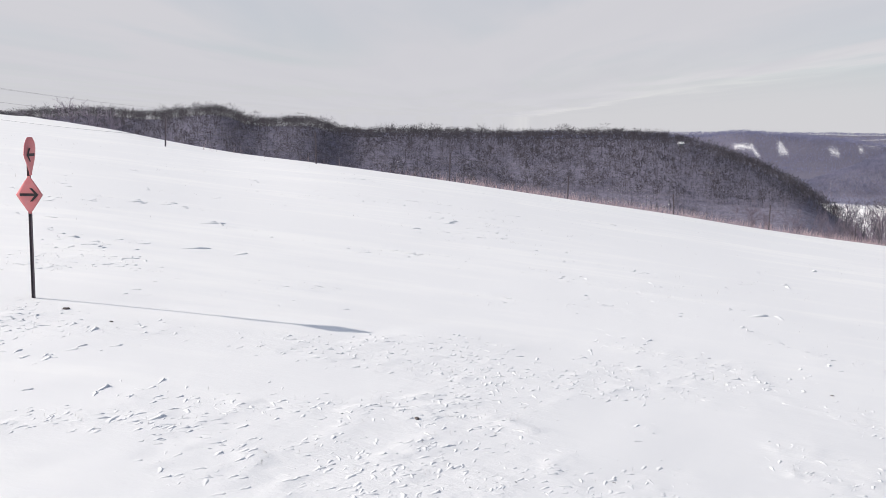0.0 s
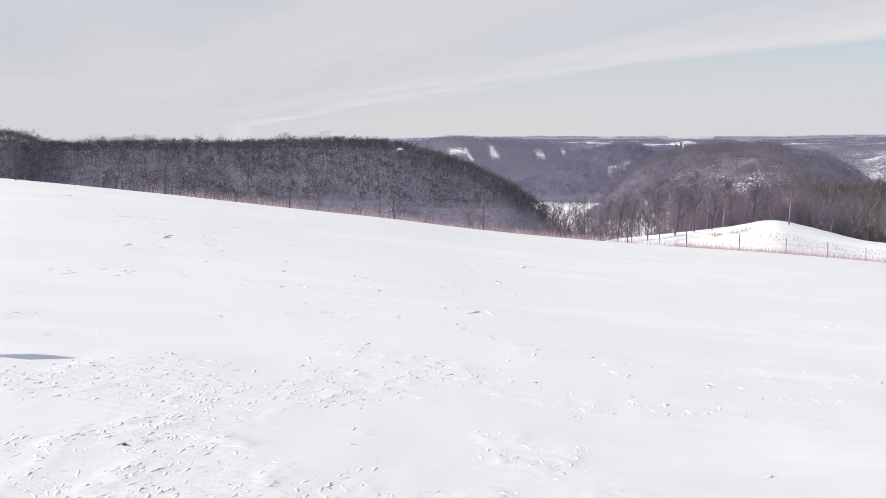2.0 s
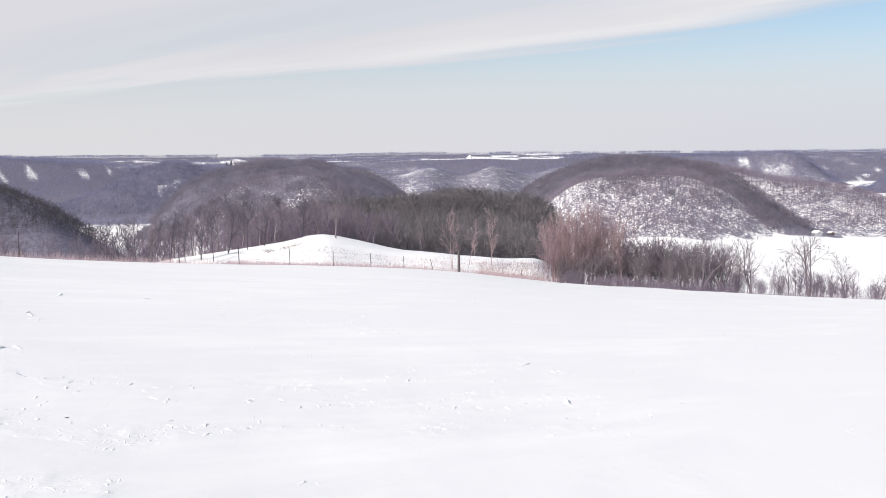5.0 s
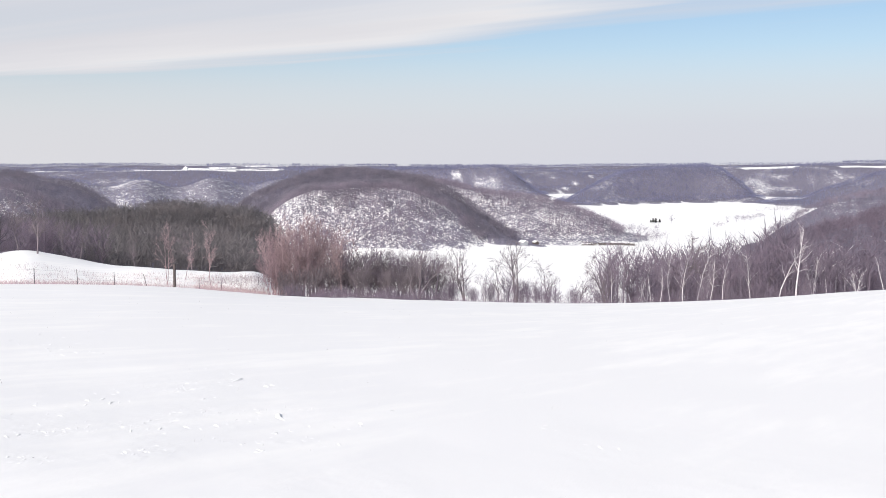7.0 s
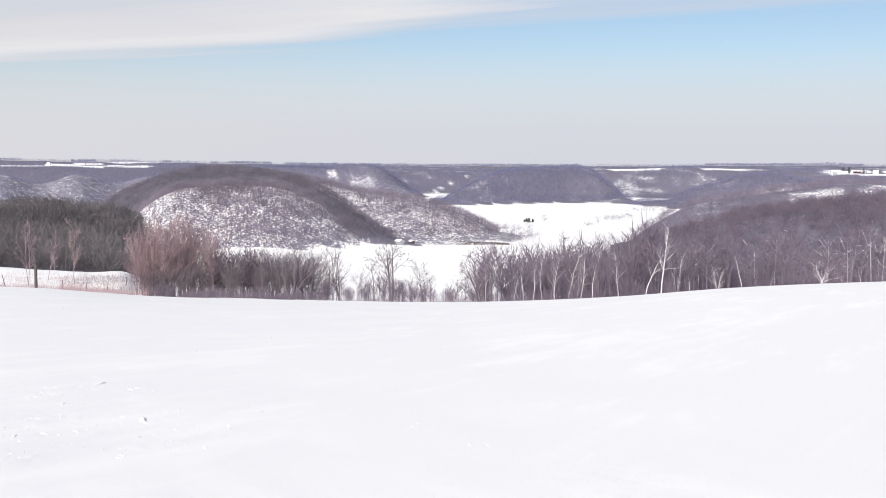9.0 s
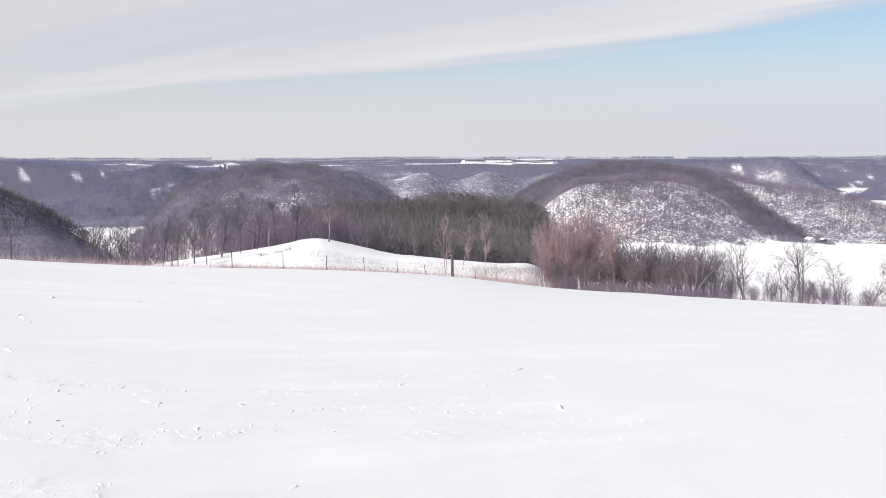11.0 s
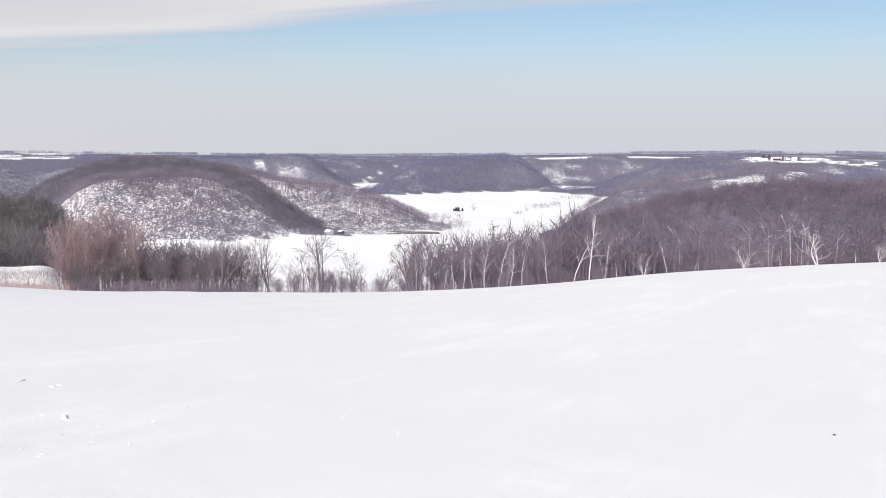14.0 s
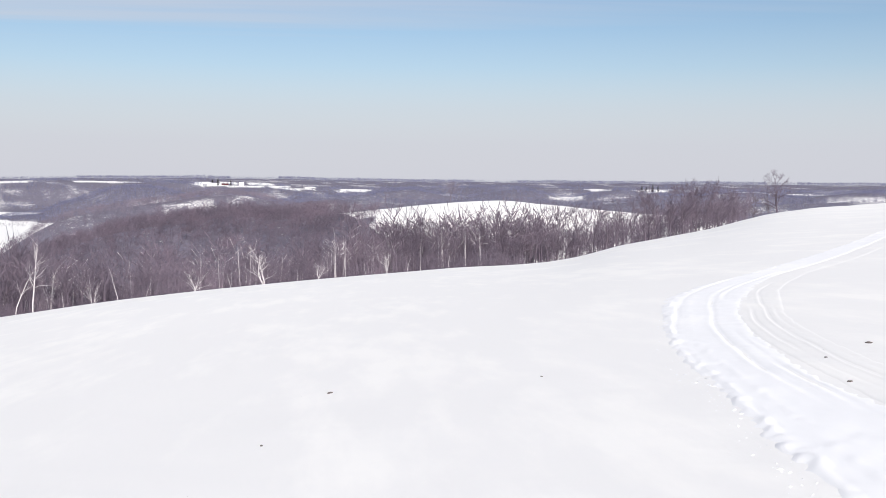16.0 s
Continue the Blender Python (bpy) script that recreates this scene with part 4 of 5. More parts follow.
def tubes(name, segs, sides, material):
    """Tapered tubes between pairs of points: rows of p, q, radius at p, radius at q."""
    P, Q = np.array([s[0] for s in segs], float), np.array([s[1] for s in segs], float)
    A, B = np.array([s[2] for s in segs], float), np.array([s[3] for s in segs], float)
    d = Q - P
    d /= np.linalg.norm(d, axis=1, keepdims=True) + 1e-9
    ref = np.where(np.abs(d[:, 2:3]) > 0.9, [[1.0, 0, 0]], [[0, 0, 1.0]])
    u = np.cross(d, ref)
    u /= np.linalg.norm(u, axis=1, keepdims=True) + 1e-9
    w = np.cross(d, u)
    rows = []
    for k in range(sides):
        a = 2 * math.pi * k / sides
        rows.append(math.cos(a) * u + math.sin(a) * w)
    ringdir = np.stack(rows, 1)
    lo = P[:, None] + ringdir * A[:, None, None]
    hi = Q[:, None] + ringdir * B[:, None, None]
    verts = np.concatenate([lo, hi], 1).reshape(-1, 3)
    base = np.arange(len(segs))[:, None] * 2 * sides
    k = np.arange(sides)
    n = (k + 1) % sides
    faces = np.stack([base + k, base + n, base + n + sides, base + k + sides], -1).reshape(-1, 4)
    return sheet(name, verts, faces, material, True)


def twig_sheet(name, segs, material):
    """Twigs too thin to show a round: a narrow taper each."""
    P, Q = np.array([s[0] for s in segs], float), np.array([s[1] for s in segs], float)
    A, B = np.array([s[2] for s in segs], float)[:, None], np.array([s[3] for s in segs], float)[:, None]
    side = np.cross(Q - P, np.random.default_rng(3).normal(size=P.shape))
    side /= np.linalg.norm(side, axis=1, keepdims=True) + 1e-9
    verts = np.stack([P - side * A, P + side * A, Q + side * B, Q - side * B], 1).reshape(-1, 3)
    return sheet(name, verts, np.arange(len(verts)).reshape(-1, 4), material, False)


# ---- single trees ----
HABITS = {
    # stems, their lean, trunk radius, children a level, where they start, angle, length of child against its parent, levels
    "oak": dict(stems=1, lean=0.05, radius=0.024, kids=(14, 8, 7), start=0.22, angle=0.85, length=(0.55, 0.55, 0.5), levels=3, twig=0.0026),
    "row": dict(stems=1, lean=0.04, radius=0.015, kids=(15, 8, 6), start=0.30, angle=0.70, length=(0.42, 0.5, 0.5), levels=3, twig=0.0029),
    "spreading": dict(stems=1, lean=0.06, radius=0.020, kids=(12, 8, 6), start=0.28, angle=0.80, length=(0.55, 0.55, 0.5), levels=3),
    "forked": dict(stems=2, lean=0.36, radius=0.017, kids=(8, 7, 6), start=0.30, angle=0.65, length=(0.5, 0.5, 0.5), levels=3),
    "tall": dict(stems=1, lean=0.04, radius=0.013, kids=(15, 7, 5), start=0.28, angle=0.70, length=(0.40, 0.5, 0.5), levels=3),
    "clump": dict(stems=4, lean=0.17, radius=0.008, kids=(10, 7, 4), start=0.30, angle=0.55, length=(0.34, 0.45, 0.5), levels=3),
    "dead": dict(stems=2, lean=0.3, radius=0.017, kids=(8, 4, 2), start=0.12, angle=0.62, length=(0.6, 0.42, 0.4), levels=3, crook=0.12, twig=0.0032),
    "limbed": dict(stems=3, lean=0.5, radius=0.017, kids=(8, 6, 5), start=0.3, angle=0.55, length=(0.46, 0.5, 0.5), levels=3, crook=0.15),
    "birch": dict(stems=1, lean=0.07, radius=0.0085, kids=(16, 6, 4), start=0.32, angle=0.62, length=(0.30, 0.5, 0.5), levels=3, crook=0.075),
    "snag": dict(stems=1, lean=0.12, radius=0.012, kids=(5, 3), start=0.45, angle=0.8, length=(0.25, 0.5), levels=2),
    "shrub": dict(stems=40, lean=0.6, radius=0.006, kids=(9, 6), start=0.2, angle=0.6, length=(0.42, 0.5), levels=2),
    "fan": dict(stems=20, lean=0.24, radius=0.0065, kids=(11, 5), start=0.15, angle=0.42, length=(0.32, 0.5), levels=2),
}


def grow(seed, habit):
    """Segments of a bare tree one unit high, by level."""
    g = np.random.default_rng(seed)
    h = HABITS[habit]
    levels = [[], [], [], []]

    def limb(p, d, length, radius, level):
        steps = 5 if level == 0 else 3 if level == 1 else 2 if level == 2 and h["levels"] == 3 else 1
        pts = [(p, radius)]
        for k in range(steps):
            d = d + g.normal(0, h.get("crook", 0.10) if level == 0 else 0.20, 3) + np.array([0, 0, 0.10 if level else 0.05])
            d = d / np.linalg.norm(d)
            q = pts[-1][0] + d * length / steps
            r = radius * (1 - 0.82 * (k + 1) / steps)
            levels[level].append((pts[-1][0], q, pts[-1][1], r))
            pts.append((q, r))
        if level >= h["levels"]:
            return
        for _ in range(h["kids"][level]):
            f = g.uniform(h["start"] if level == 0 else 0.2, 1.0)
            k = min(int(f * steps), steps - 1)
            a, b = pts[k], pts[k + 1]
            w = f * steps - k
            s = a[0] + (b[0] - a[0]) * w
            axis = (b[0] - a[0]) / (np.linalg.norm(b[0] - a[0]) + 1e-9)
            side = np.cross(axis, g.normal(size=3))
            side /= np.linalg.norm(side) + 1e-9
            ang = h["angle"] * g.uniform(0.7, 1.25)
            nd = axis * math.cos(ang) + side * math.sin(ang)
            nd[2] = max(nd[2], -0.05)
            size = h["length"][level] * g.uniform(0.65, 1.15) * (1.25 - 0.6 * f)
            limb(s, nd, length * size, max((a[1] + (b[1] - a[1]) * w) * 0.62, h.get("twig", 0.0022)), level + 1)

    for k in range(h["stems"]):
        a = g.uniform(0, 6.28)
        lean = h["lean"] * (g.uniform(0.3, 1.0) if h["stems"] > 1 else 1)
        d = np.array([math.cos(a) * lean, math.sin(a) * lean, 1.0])
        spread = 0.05 if h["stems"] > 6 else 0.012
        p = np.array([g.normal(0, spread), g.normal(0, spread), 0.0])
        limb(p, d / np.linalg.norm(d), g.uniform(0.72, 0.95), h["radius"] * g.uniform(0.75, 1.1), 0)
    top = max(s[1][2] for lv in levels for s in lv)
    return [[(p / top, q / top, a / top, b / top) for p, q, a, b in lv] for lv in levels]


def tree_thing(name, seed, habit, material, label, category="tree"):
    lv = grow(seed, habit)
    twigs = TWIG if material is PALE and habit != "dead" else material
    root = new(name)
    root.empty_display_size = 0.2
    tagged(root, label, category)
    if HABITS[habit]["stems"] > 6:
        tagged(part("crown", twig_sheet("crown", lv[0] + lv[1] + lv[2], material), root), kind="stuff")
    else:
        part("trunk", tubes("trunk", lv[0] + lv[1], 5, material), root)
        tagged(part("crown", twig_sheet("crown", lv[2] + lv[3], twigs), root), kind="stuff")
    return root


STOCK, USED = {}, {}


def plant(name, habit, material, label, group, az, r, top_el, seed, category="tree", widen=1.0):
    """A tree at a bearing and distance whose crown reaches a given height above the eye's level, in degrees."""
    x, y, z = foot(az, r, 0.1)
    height = max(r * math.tan(radians(top_el)) - z, 1.5)
    key = (name, habit, material.name, seed % 4)
    m = pose(x, y, z, 0, 0, (seed * 77) % 360) @ Matrix.Diagonal((height * widen, height * widen, height, 1))
    if key not in STOCK:
        STOCK[key] = tree_thing(name, 100 + seed, habit, material, label, category)
        ob = STOCK[key]
        ob.matrix_basis = m
    else:
        proto = STOCK[key]
        ob = proto.copy()
        scene.collection.objects.link(ob)
        for child in proto.children:
            c = child.copy()
            scene.collection.objects.link(c)
            c.parent = ob
        ob.matrix_basis = m
    return tagged(ob, label, category, group)


E1 = "bare trees below the field"
for i, (az, r, el) in enumerate([(-59.7, 140, -5.6), (-62.6, 138, -5.6), (-64.4, 142, -6.0), (-67.2, 128, -5.6), (-69.3, 130, -4.9), (-71.9, 125, -4.5), (-73.2, 128, -4.9), (-74.6, 130, -4.4), (-56.9, 140, -5.6)]):
    plant("bare_tree", "tall", BARK, "slender bare grey-brown tree below the snowy field edge", E1, az, r, el, i)
for i, (az, r, el, habit, wide) in enumerate([(-55.0, 112, -4.4, "limbed", 1.15), (-57.8, 112, -4.5, "limbed", 1.0), (-60.75, 116, -4.45, "forked", 1.1), (-65.9, 114, -5.0, "limbed", 0.9), (-69.9, 114, -3.9, "tall", 1.1), (-67.4, 116, -5.4, "limbed", 0.8)]):
    plant("bare_tree", habit, BARK, "bare tree with dark spreading limbs at the field edge", E1, az, r, el, i + 50, "tree", wide)
for i, (az, r, el) in enumerate([(-66.2, 112, -5.2), (-66.7, 112, -5.5), (-67.9, 112, -5.5), (-68.4, 110, -5.3), (-68.9, 110, -5.6), (-69.5, 112, -5.0), (-70.3, 110, -4.8), (-70.9, 112, -4.6), (-71.6, 110, -5.0), (-72.4, 110, -4.7), (-73.9, 110, -4.6), (-75.2, 106, -3.9), (-76.1, 106, -2.9), (-64.9, 114, -6.2), (-58.9, 112, -6.4)]):
    plant("birch", "birch", PALE, "crooked white-barked birch with thin bare branches", "pale birches", az, r, el, i, "tree", 1.15)
for i, (az, r, el) in enumerate([(-68.2, 116, -5.6), (-69.6, 116, -5.4), (-71.4, 114, -5.2), (-73.3, 114, -5.1), (-77.0, 112, -4.6), (-61.9, 118, -6.5)]):
    plant("birch", "clump", TWIG if i % 2 else PALE, "pale many-stemmed birch with thin bare branches", "pale birches", az, r, el, i)
for i, (az, r, el, wide) in enumerate([(-84.6, 98, -5.1, 1.5), (-88.45, 96, -3.85, 1.45), (-91.5, 96, -4.7, 1.2), (-95.4, 98, -4.2, 1.2), (-79.2, 104, -5.6, 1.0)]):
    plant("dead_tree", "dead", PALE, "bleached dead tree with bare white limbs", "bleached dead trees", az, r, el, i, "tree", wide)
for i, (az, r, el) in enumerate([(-77.7, 102, -6.2), (-80.5, 100, -5.1), (-82.0, 100, -6.1), (-86.6, 98, -5.9), (-90.3, 98, -5.2), (-94.2, 100, -4.9), (-96.6, 102, -4.4), (-98.9, 104, -4.5), (-58.9, 116, -7.0)]):
    plant("snag", "snag", PALE, "broken pale birch stem standing at the field edge", "broken birch stems", az, r, el, i)

E2 = "tall trees along the field"
row = [(-99.8, 150, -2.3), (-100.9, 150, -1.9), (-102.0, 155, -1.7), (-102.9, 150, -2.2), (-103.8, 160, -1.4), (-104.5, 150, -1.9), (-105.4, 160, -1.3), (-106.2, 155, -1.2), (-107.0, 165, -1.0), (-107.7, 160, -1.5),
       (-108.4, 170, -0.8), (-109.1, 170, -0.7), (-109.9, 180, -0.4), (-110.6, 180, -0.5), (-111.3, 190, -0.2), (-112.0, 195, 0.1), (-112.7, 200, 0.3), (-113.3, 205, 0.32), (-114.0, 210, 0.1), (-114.6, 215, -0.1),
       (-98.7, 150, -2.5), (-97.6, 155, -2.2), (-96.4, 160, -2.3), (-95.2, 165, -2.2), (-93.8, 170, -2.4), (-101.4, 175, -1.5), (-103.3, 180, -1.3), (-105.0, 185, -1.2), (-110.2, 205, -0.1), (-112.4, 220, 0.2)]
for i, (az, r, el) in enumerate(row):
    plant("bare_tree", "row" if i % 3 else "oak", WOOD_W, "tall bare oak in a row along the field edge", E2, az, r, el, i + 20)
plant("bare_tree", "oak", WOOD_W, "lone bare oak on the crest of the field", E2, -117.0, 215, 0.72, 41)
plant("bare_tree", "tall", BARK, "slim bare tree beside the lone oak", E2, -116.6, 218, -0.5, 42)
plant("bare_tree", "oak", WOOD_R, "wide bare oak on the far side of the white knoll", E2, -98.8, 455, 0.0, 43)
plant("bare_tree", "tall", BARK, "small bare tree on the field edge", E2, -115.7, 225, -0.6, 44)

E3 = "trees round the snowy hump"
for i, (az, r, el, hab, mat) in enumerate([(-34.25, 153, -1.7, "tall", BARK), (-33.3, 165, -1.8, "tall", BARK), (-30.9, 175, -2.25, "spreading", BARK), (-29.9, 180, -2.45, "tall", BARK), (-28.9, 180, -2.65, "tall", BARK), (-27.6, 178, -2.65, "spreading", BARK),
                                          (-26.3, 175, -3.05, "spreading", BARK), (-25.2, 170, -3.45, "spreading", BARK), (-24.0, 170, -3.45, "forked", BARK), (-22.9, 160, -3.35, "spreading", BARK), (-21.9, 165, -3.55, "tall", BARK),
                                          (-40.95, 130, -3.05, "forked", ROSE), (-43.3, 132, -3.2, "tall", ROSE), (-41.9, 136, -3.8, "tall", ROSE), (-42.2, 165, -3.8, "tall", BARK), (-36.4, 165, -3.3, "tall", BARK), (-39.2, 170, -3.9, "tall", BARK), (-35.4, 170, -3.0, "tall", BARK)]):
    plant("bare_tree", hab, mat, "bare pale tree before dark woods" if mat is ROSE else "bare grey tree near the snowy hump", E3, az, r, el, i, "tree", 0.55 if mat is ROSE else 1.0)
for i, (az, r, el) in enumerate([(-21.4, 150, -3.35), (-22.3, 140, -3.55), (-23.2, 146, -3.25), (-24.3, 138, -3.4), (-25.0, 148, -2.95), (-25.8, 142, -3.15), (-26.7, 150, -2.75), (-27.4, 146, -2.95), (-28.2, 155, -2.55), (-29.2, 158, -2.25), (-30.2, 160, -2.05), (-31.3, 162, -2.3), (-32.3, 165, -2.2)]):
    plant("bare_tree", "row" if i % 2 else "oak", WOOD_L, "dark bare tree in the hollow beyond the fence", E3, az, r, el, i + 60, "tree", 0.75)
for i, (az, r, el) in enumerate([(-19.8, 150, -3.9), (-20.6, 140, -4.2), (-18.6, 150, -3.6), (-17.4, 150, -3.7), (-21.3, 150, -4.4), (-15.9, 140, -3.9), (-23.4, 140, -5.0), (-16.6, 145, -3.4)]):
    plant("birch", "clump", TWIG, "grey-pink thin saplings beyond the fence", "pale birches", az, r, el, i + 2)
for i, (az, r, el) in enumerate([(21.0, 260, 1.55), (20.2, 262, 1.38), (19.4, 265, 1.2), (23.6, 280, 0.85), (24.6, 285, 0.8), (22.4, 270, 0.9)]):
    plant("bare_tree", "spreading", WOOD_R, "bare tree on the crest of the field", "trees on the crest", az, r, el, i + 8)

for i, (az, r, el) in enumerate([(-47.0, 122, -3.3), (-47.9, 124, -3.0), (-48.8, 122, -2.9), (-49.6, 126, -3.3), (-50.4, 124, -3.9), (-46.7, 118, -4.6), (-51.0, 128, -4.6), (-48.3, 119, -3.8), (-49.2, 130, -3.2), (-47.5, 130, -3.7)]):
    plant("willow", "fan", PINK, "tall reddish willow clump of dense upright stems", "reddish willows", az, r, el, i, "shrub")
for i, (az, r, el) in enumerate([(-46.9, 120, -3.2), (-47.6, 119, -2.7), (-48.4, 120, -2.6), (-49.1, 119, -2.9), (-50.0, 120, -3.4), (-50.6, 119, -3.9)]):
    plant("willow", "clump", ROSE, "tall pale rose willow stems above the clump", "reddish willows", az, r, el, i, "shrub", 0.95)
for i, (az, r, el) in enumerate([(-47.3, 118, -5.9), (-48.2, 118, -5.7), (-49.1, 118, -5.6), (-51.4, 122, -4.7), (-52.2, 124, -4.6), (-53.0, 122, -5.0), (-53.9, 124, -4.8), (-54.8, 122, -5.0), (-55.5, 126, -4.8), (-50.6, 120, -5.3), (-51.8, 118, -5.6), (-53.4, 118, -5.8), (-54.4, 118, -5.9), (-52.7, 128, -4.9), (-56.3, 124, -5.3), (-50.0, 119, -5.5)]):
    plant("shrub", "shrub", BARK, "dark dense leafless shrub at the field edge", "dark shrubs", az, r, el, i, "shrub", 0.9)
for i, (az, r, el) in enumerate([(-51.7, 120, -4.4), (-52.9, 121, -4.9), (-54.2, 119, -4.5), (-55.2, 121, -5.2), (-56.1, 119, -4.9)]):
    plant("bare_tree", "oak" if i % 2 else "forked", WOOD_W, "low spreading bare tree among dark shrubs", "trees among shrubs", az, r, el, i + 70, "tree", 1.0)
for i, (az, r, el) in enumerate([(-57.0, 116, -6.7), (-59.3, 116, -7.0), (-61.0, 116, -6.6), (-64.2, 116, -7.1), (-67.4, 112, -6.9), (-71.3, 110, -6.5), (-74.3, 108, -6.4), (-76.7, 108, -6.1), (-62.5, 118, -7.2), (-58.2, 120, -7.0), (-69.0, 112, -6.8), (-72.7, 110, -6.6), (-65.5, 114, -7.1)]):
    plant("shrub", "shrub", TWIG if i % 2 else WOOD_W, "low leafless shrub below the field edge", "low shrubs", az, r, el, i, "shrub", 0.8)

# evergreens on the skyline and in the valley


def evergreen(az, r, height, seed, label, group):
    x, y, z = foot(az, r, 0.2)
    root = new("cedar")
    root.matrix_basis = pose(x, y, z, 0, 0, seed * 50)
    tagged(root, label, "tree", group)
    part("trunk", tubes("trunk", [(np.zeros(3), np.array([0, 0, height * 0.95]), height * 0.025, 0.02)], 6, BARK), root)
    tri = needle_template(300 + seed, 130, 0.035 if r > 2000 else 0.085).reshape(-1, 3) * height
    if r < 2000:
        tri = tri * [1.5, 1.5, 0.9]  # low and round
    part("crown", sheet("crown", tri, np.arange(len(tri)).reshape(-1, 3), NEEDLE, False), root)


for i, (az, r, h) in enumerate([(-28.15, 2640, 17), (-28.4, 2640, 20), (-28.6, 2650, 15), (-109.6, 2870, 22), (-109.85, 2870, 19), (-110.2, 2870, 23), (-110.5, 2880, 17), (-85.6, 2690, 20), (-85.3, 2700, 17), (-86.3, 2690, 16)]):
    evergreen(az, r, h, i, "dark evergreen standing on the far skyline", "skyline evergreens")
for i, (az, r, h) in enumerate([(-68.17, 1300, 4.2), (-68.3, 1304, 6.4), (-68.44, 1300, 7), (-68.66, 1306, 5)]):
    evergreen(az, r, h, 20 + i, "dark round cedar in the white valley field", "valley cedars")
plant("bare_tree", "spreading", WOOD_R, "lone bare tree in the white valley field", "valley tree", -69.3, 1300, -2.95, 47)

# ---- fence along the far side of the field ----


def fence():
    root = tagged(new("fence"), "wire fence of dark steel posts half buried in snow", "fence")
    c, s = math.radians(25.0), math.radians(-65.0)
    tops = []
    lean = np.random.default_rng(5)
    lengths = [1.2, 1.2, 1.2, 1.4, 1.33, 1.15, 1.1, 1.4, 1.12, 1.1, 1.3, 1.25, 1.25, 1.3, 1.2, 1.2, 2.6, 1.1, 1.05, 1.0, 1.0]
    for k in range(-1, 20):
        x = -math.sin(c) * 43 - math.sin(s) * 6.55 * k
        y = math.cos(c) * 43 + math.cos(s) * 6.55 * k
        z = float(ground_at(x, y))
        h = lengths[k + 1]
        big = k == 15
        tx, ty = lean.normal(0, 0.03, 2) * h
        if k == 14:
            tx = -0.35
        bm = bmesh.new()
        r = 0.15 if big else 0.032
        if big:
            bmesh.ops.create_cone(bm, cap_ends=True, segments=10, radius1=r * 1.1, radius2=r * 0.9, depth=h + 0.4)
        else:  # a T of two webs
            for sx, sy in ((r, 0.012), (0.012, r)):
                bmesh.ops.create_cube(bm, size=1, matrix=Matrix.Diagonal((sx * 2, sy * 2, h + 0.4, 1)))
        bmesh.ops.bevel(bm, geom=[e for e in bm.edges], offset=0.004, segments=1, affect="EDGES")
        for v in bm.verts:
            f = (v.co.z + (h + 0.4) / 2 - 0.4) / h
            v.co = Vector((v.co.x + x + tx * f, v.co.y + y + ty * f, v.co.z + z + (h + 0.4) / 2 - 0.4))
        part("post", bm_mesh("post", bm, POSTWOOD if big else STEEL), root, "thick weathered wooden post" if big else "")
        tops.append((np.array([x, y, z]), np.array([tx, ty, h])))
    for f in (0.35, 0.65, 0.92):
        segs = []
        for (a, da), (b, db) in zip(tops, tops[1:]):
            p, q = a + da * f * min(1, 1.25 / da[2]), b + db * f * min(1, 1.25 / db[2])
            n = 6
            pts = [p + (q - p) * t / n - np.array([0, 0, 0.05 * math.sin(math.pi * t / n)]) for t in range(n + 1)]
            segs += [(u, v, 0.004, 0.004) for u, v in zip(pts, pts[1:])]
        part("wire", tubes("wire", segs, 4, WIRE), root, "thin barbed wire")


fence()

# dry grass along the fence and on the shelf behind it


def tufts(name, label, material, places, lo, hi, width, blades=5, spread=0.25):
    n = len(places) * blades
    x = np.repeat(places[:, 0], blades) + rng.normal(0, spread, n)
    y = np.repeat(places[:, 1], blades) + rng.normal(0, spread, n)
    z = ground_at(x, y) - 0.02
    h = rng.uniform(lo, hi, n)
    a = rng.uniform(0, 6.28, n)
    dx, dy = np.cos(a) * width, np.sin(a) * width
    lx, ly = rng.normal(0.1, 0.22, n) * h, rng.normal(0, 0.22, n) * h
    v = np.stack([np.stack([x - dx, y - dy, z], -1), np.stack([x + dx, y + dy, z], -1), np.stack([x + lx, y + ly, z + h], -1)], 1).reshape(-1, 3)
    return tagged(new(name, sheet(name, v, np.arange(len(v)).reshape(-1, 3), material, False)), label, "grass", kind="stuff")


def by_fence(az, r, x, y):
    d = 43 / np.cos(np.radians(25 - az))
    return (r > d - 0.5) & (r < d + 9) & (rng.uniform(0, 1, len(r)) < np.clip((4 - az) / 9, 0.05, 1))


p = scatter(7500, -30, 14, 43, 90, by_fence)
tufts("tall_grass", "reddish dry grass along the fence", GRASS, p, 0.12, 0.6, 0.008, 4)
p = scatter(5200, -47.2, -28, 84, 142, lambda az, r, x, y: r > 43 / np.cos(np.radians(25 - az)) + 0.5)
tufts("shelf_grass", "sparse dry grass poking through snow behind the fence", GRASS, p, 0.2, 0.6, 0.014, 3, 0.4)
p = np.concatenate([scatter(26, -32.4, -31.2, 146, 149), scatter(12, -30.6, -30.2, 145, 148)])
tufts("weeds", "dark dead weeds on the snowy hump", STRAW, p, 0.25, 0.7, 0.02, 6, 0.3)
p = scatter(1500, -46.3, -42.5, 112, 138)
tufts("shelf_grass", "reddish dry grass on the snowy shelf", GRASS, p, 0.2, 0.55, 0.014, 4, 0.3)
p = scatter(700, -67.3, -64.3, 925, 950)
tufts("reed_bank", "strip of brown reeds at the foot of the bluff", SOIL, p, 0.4, 1.0, 0.3, 4, 1.0)

# ---- the trail sign ----


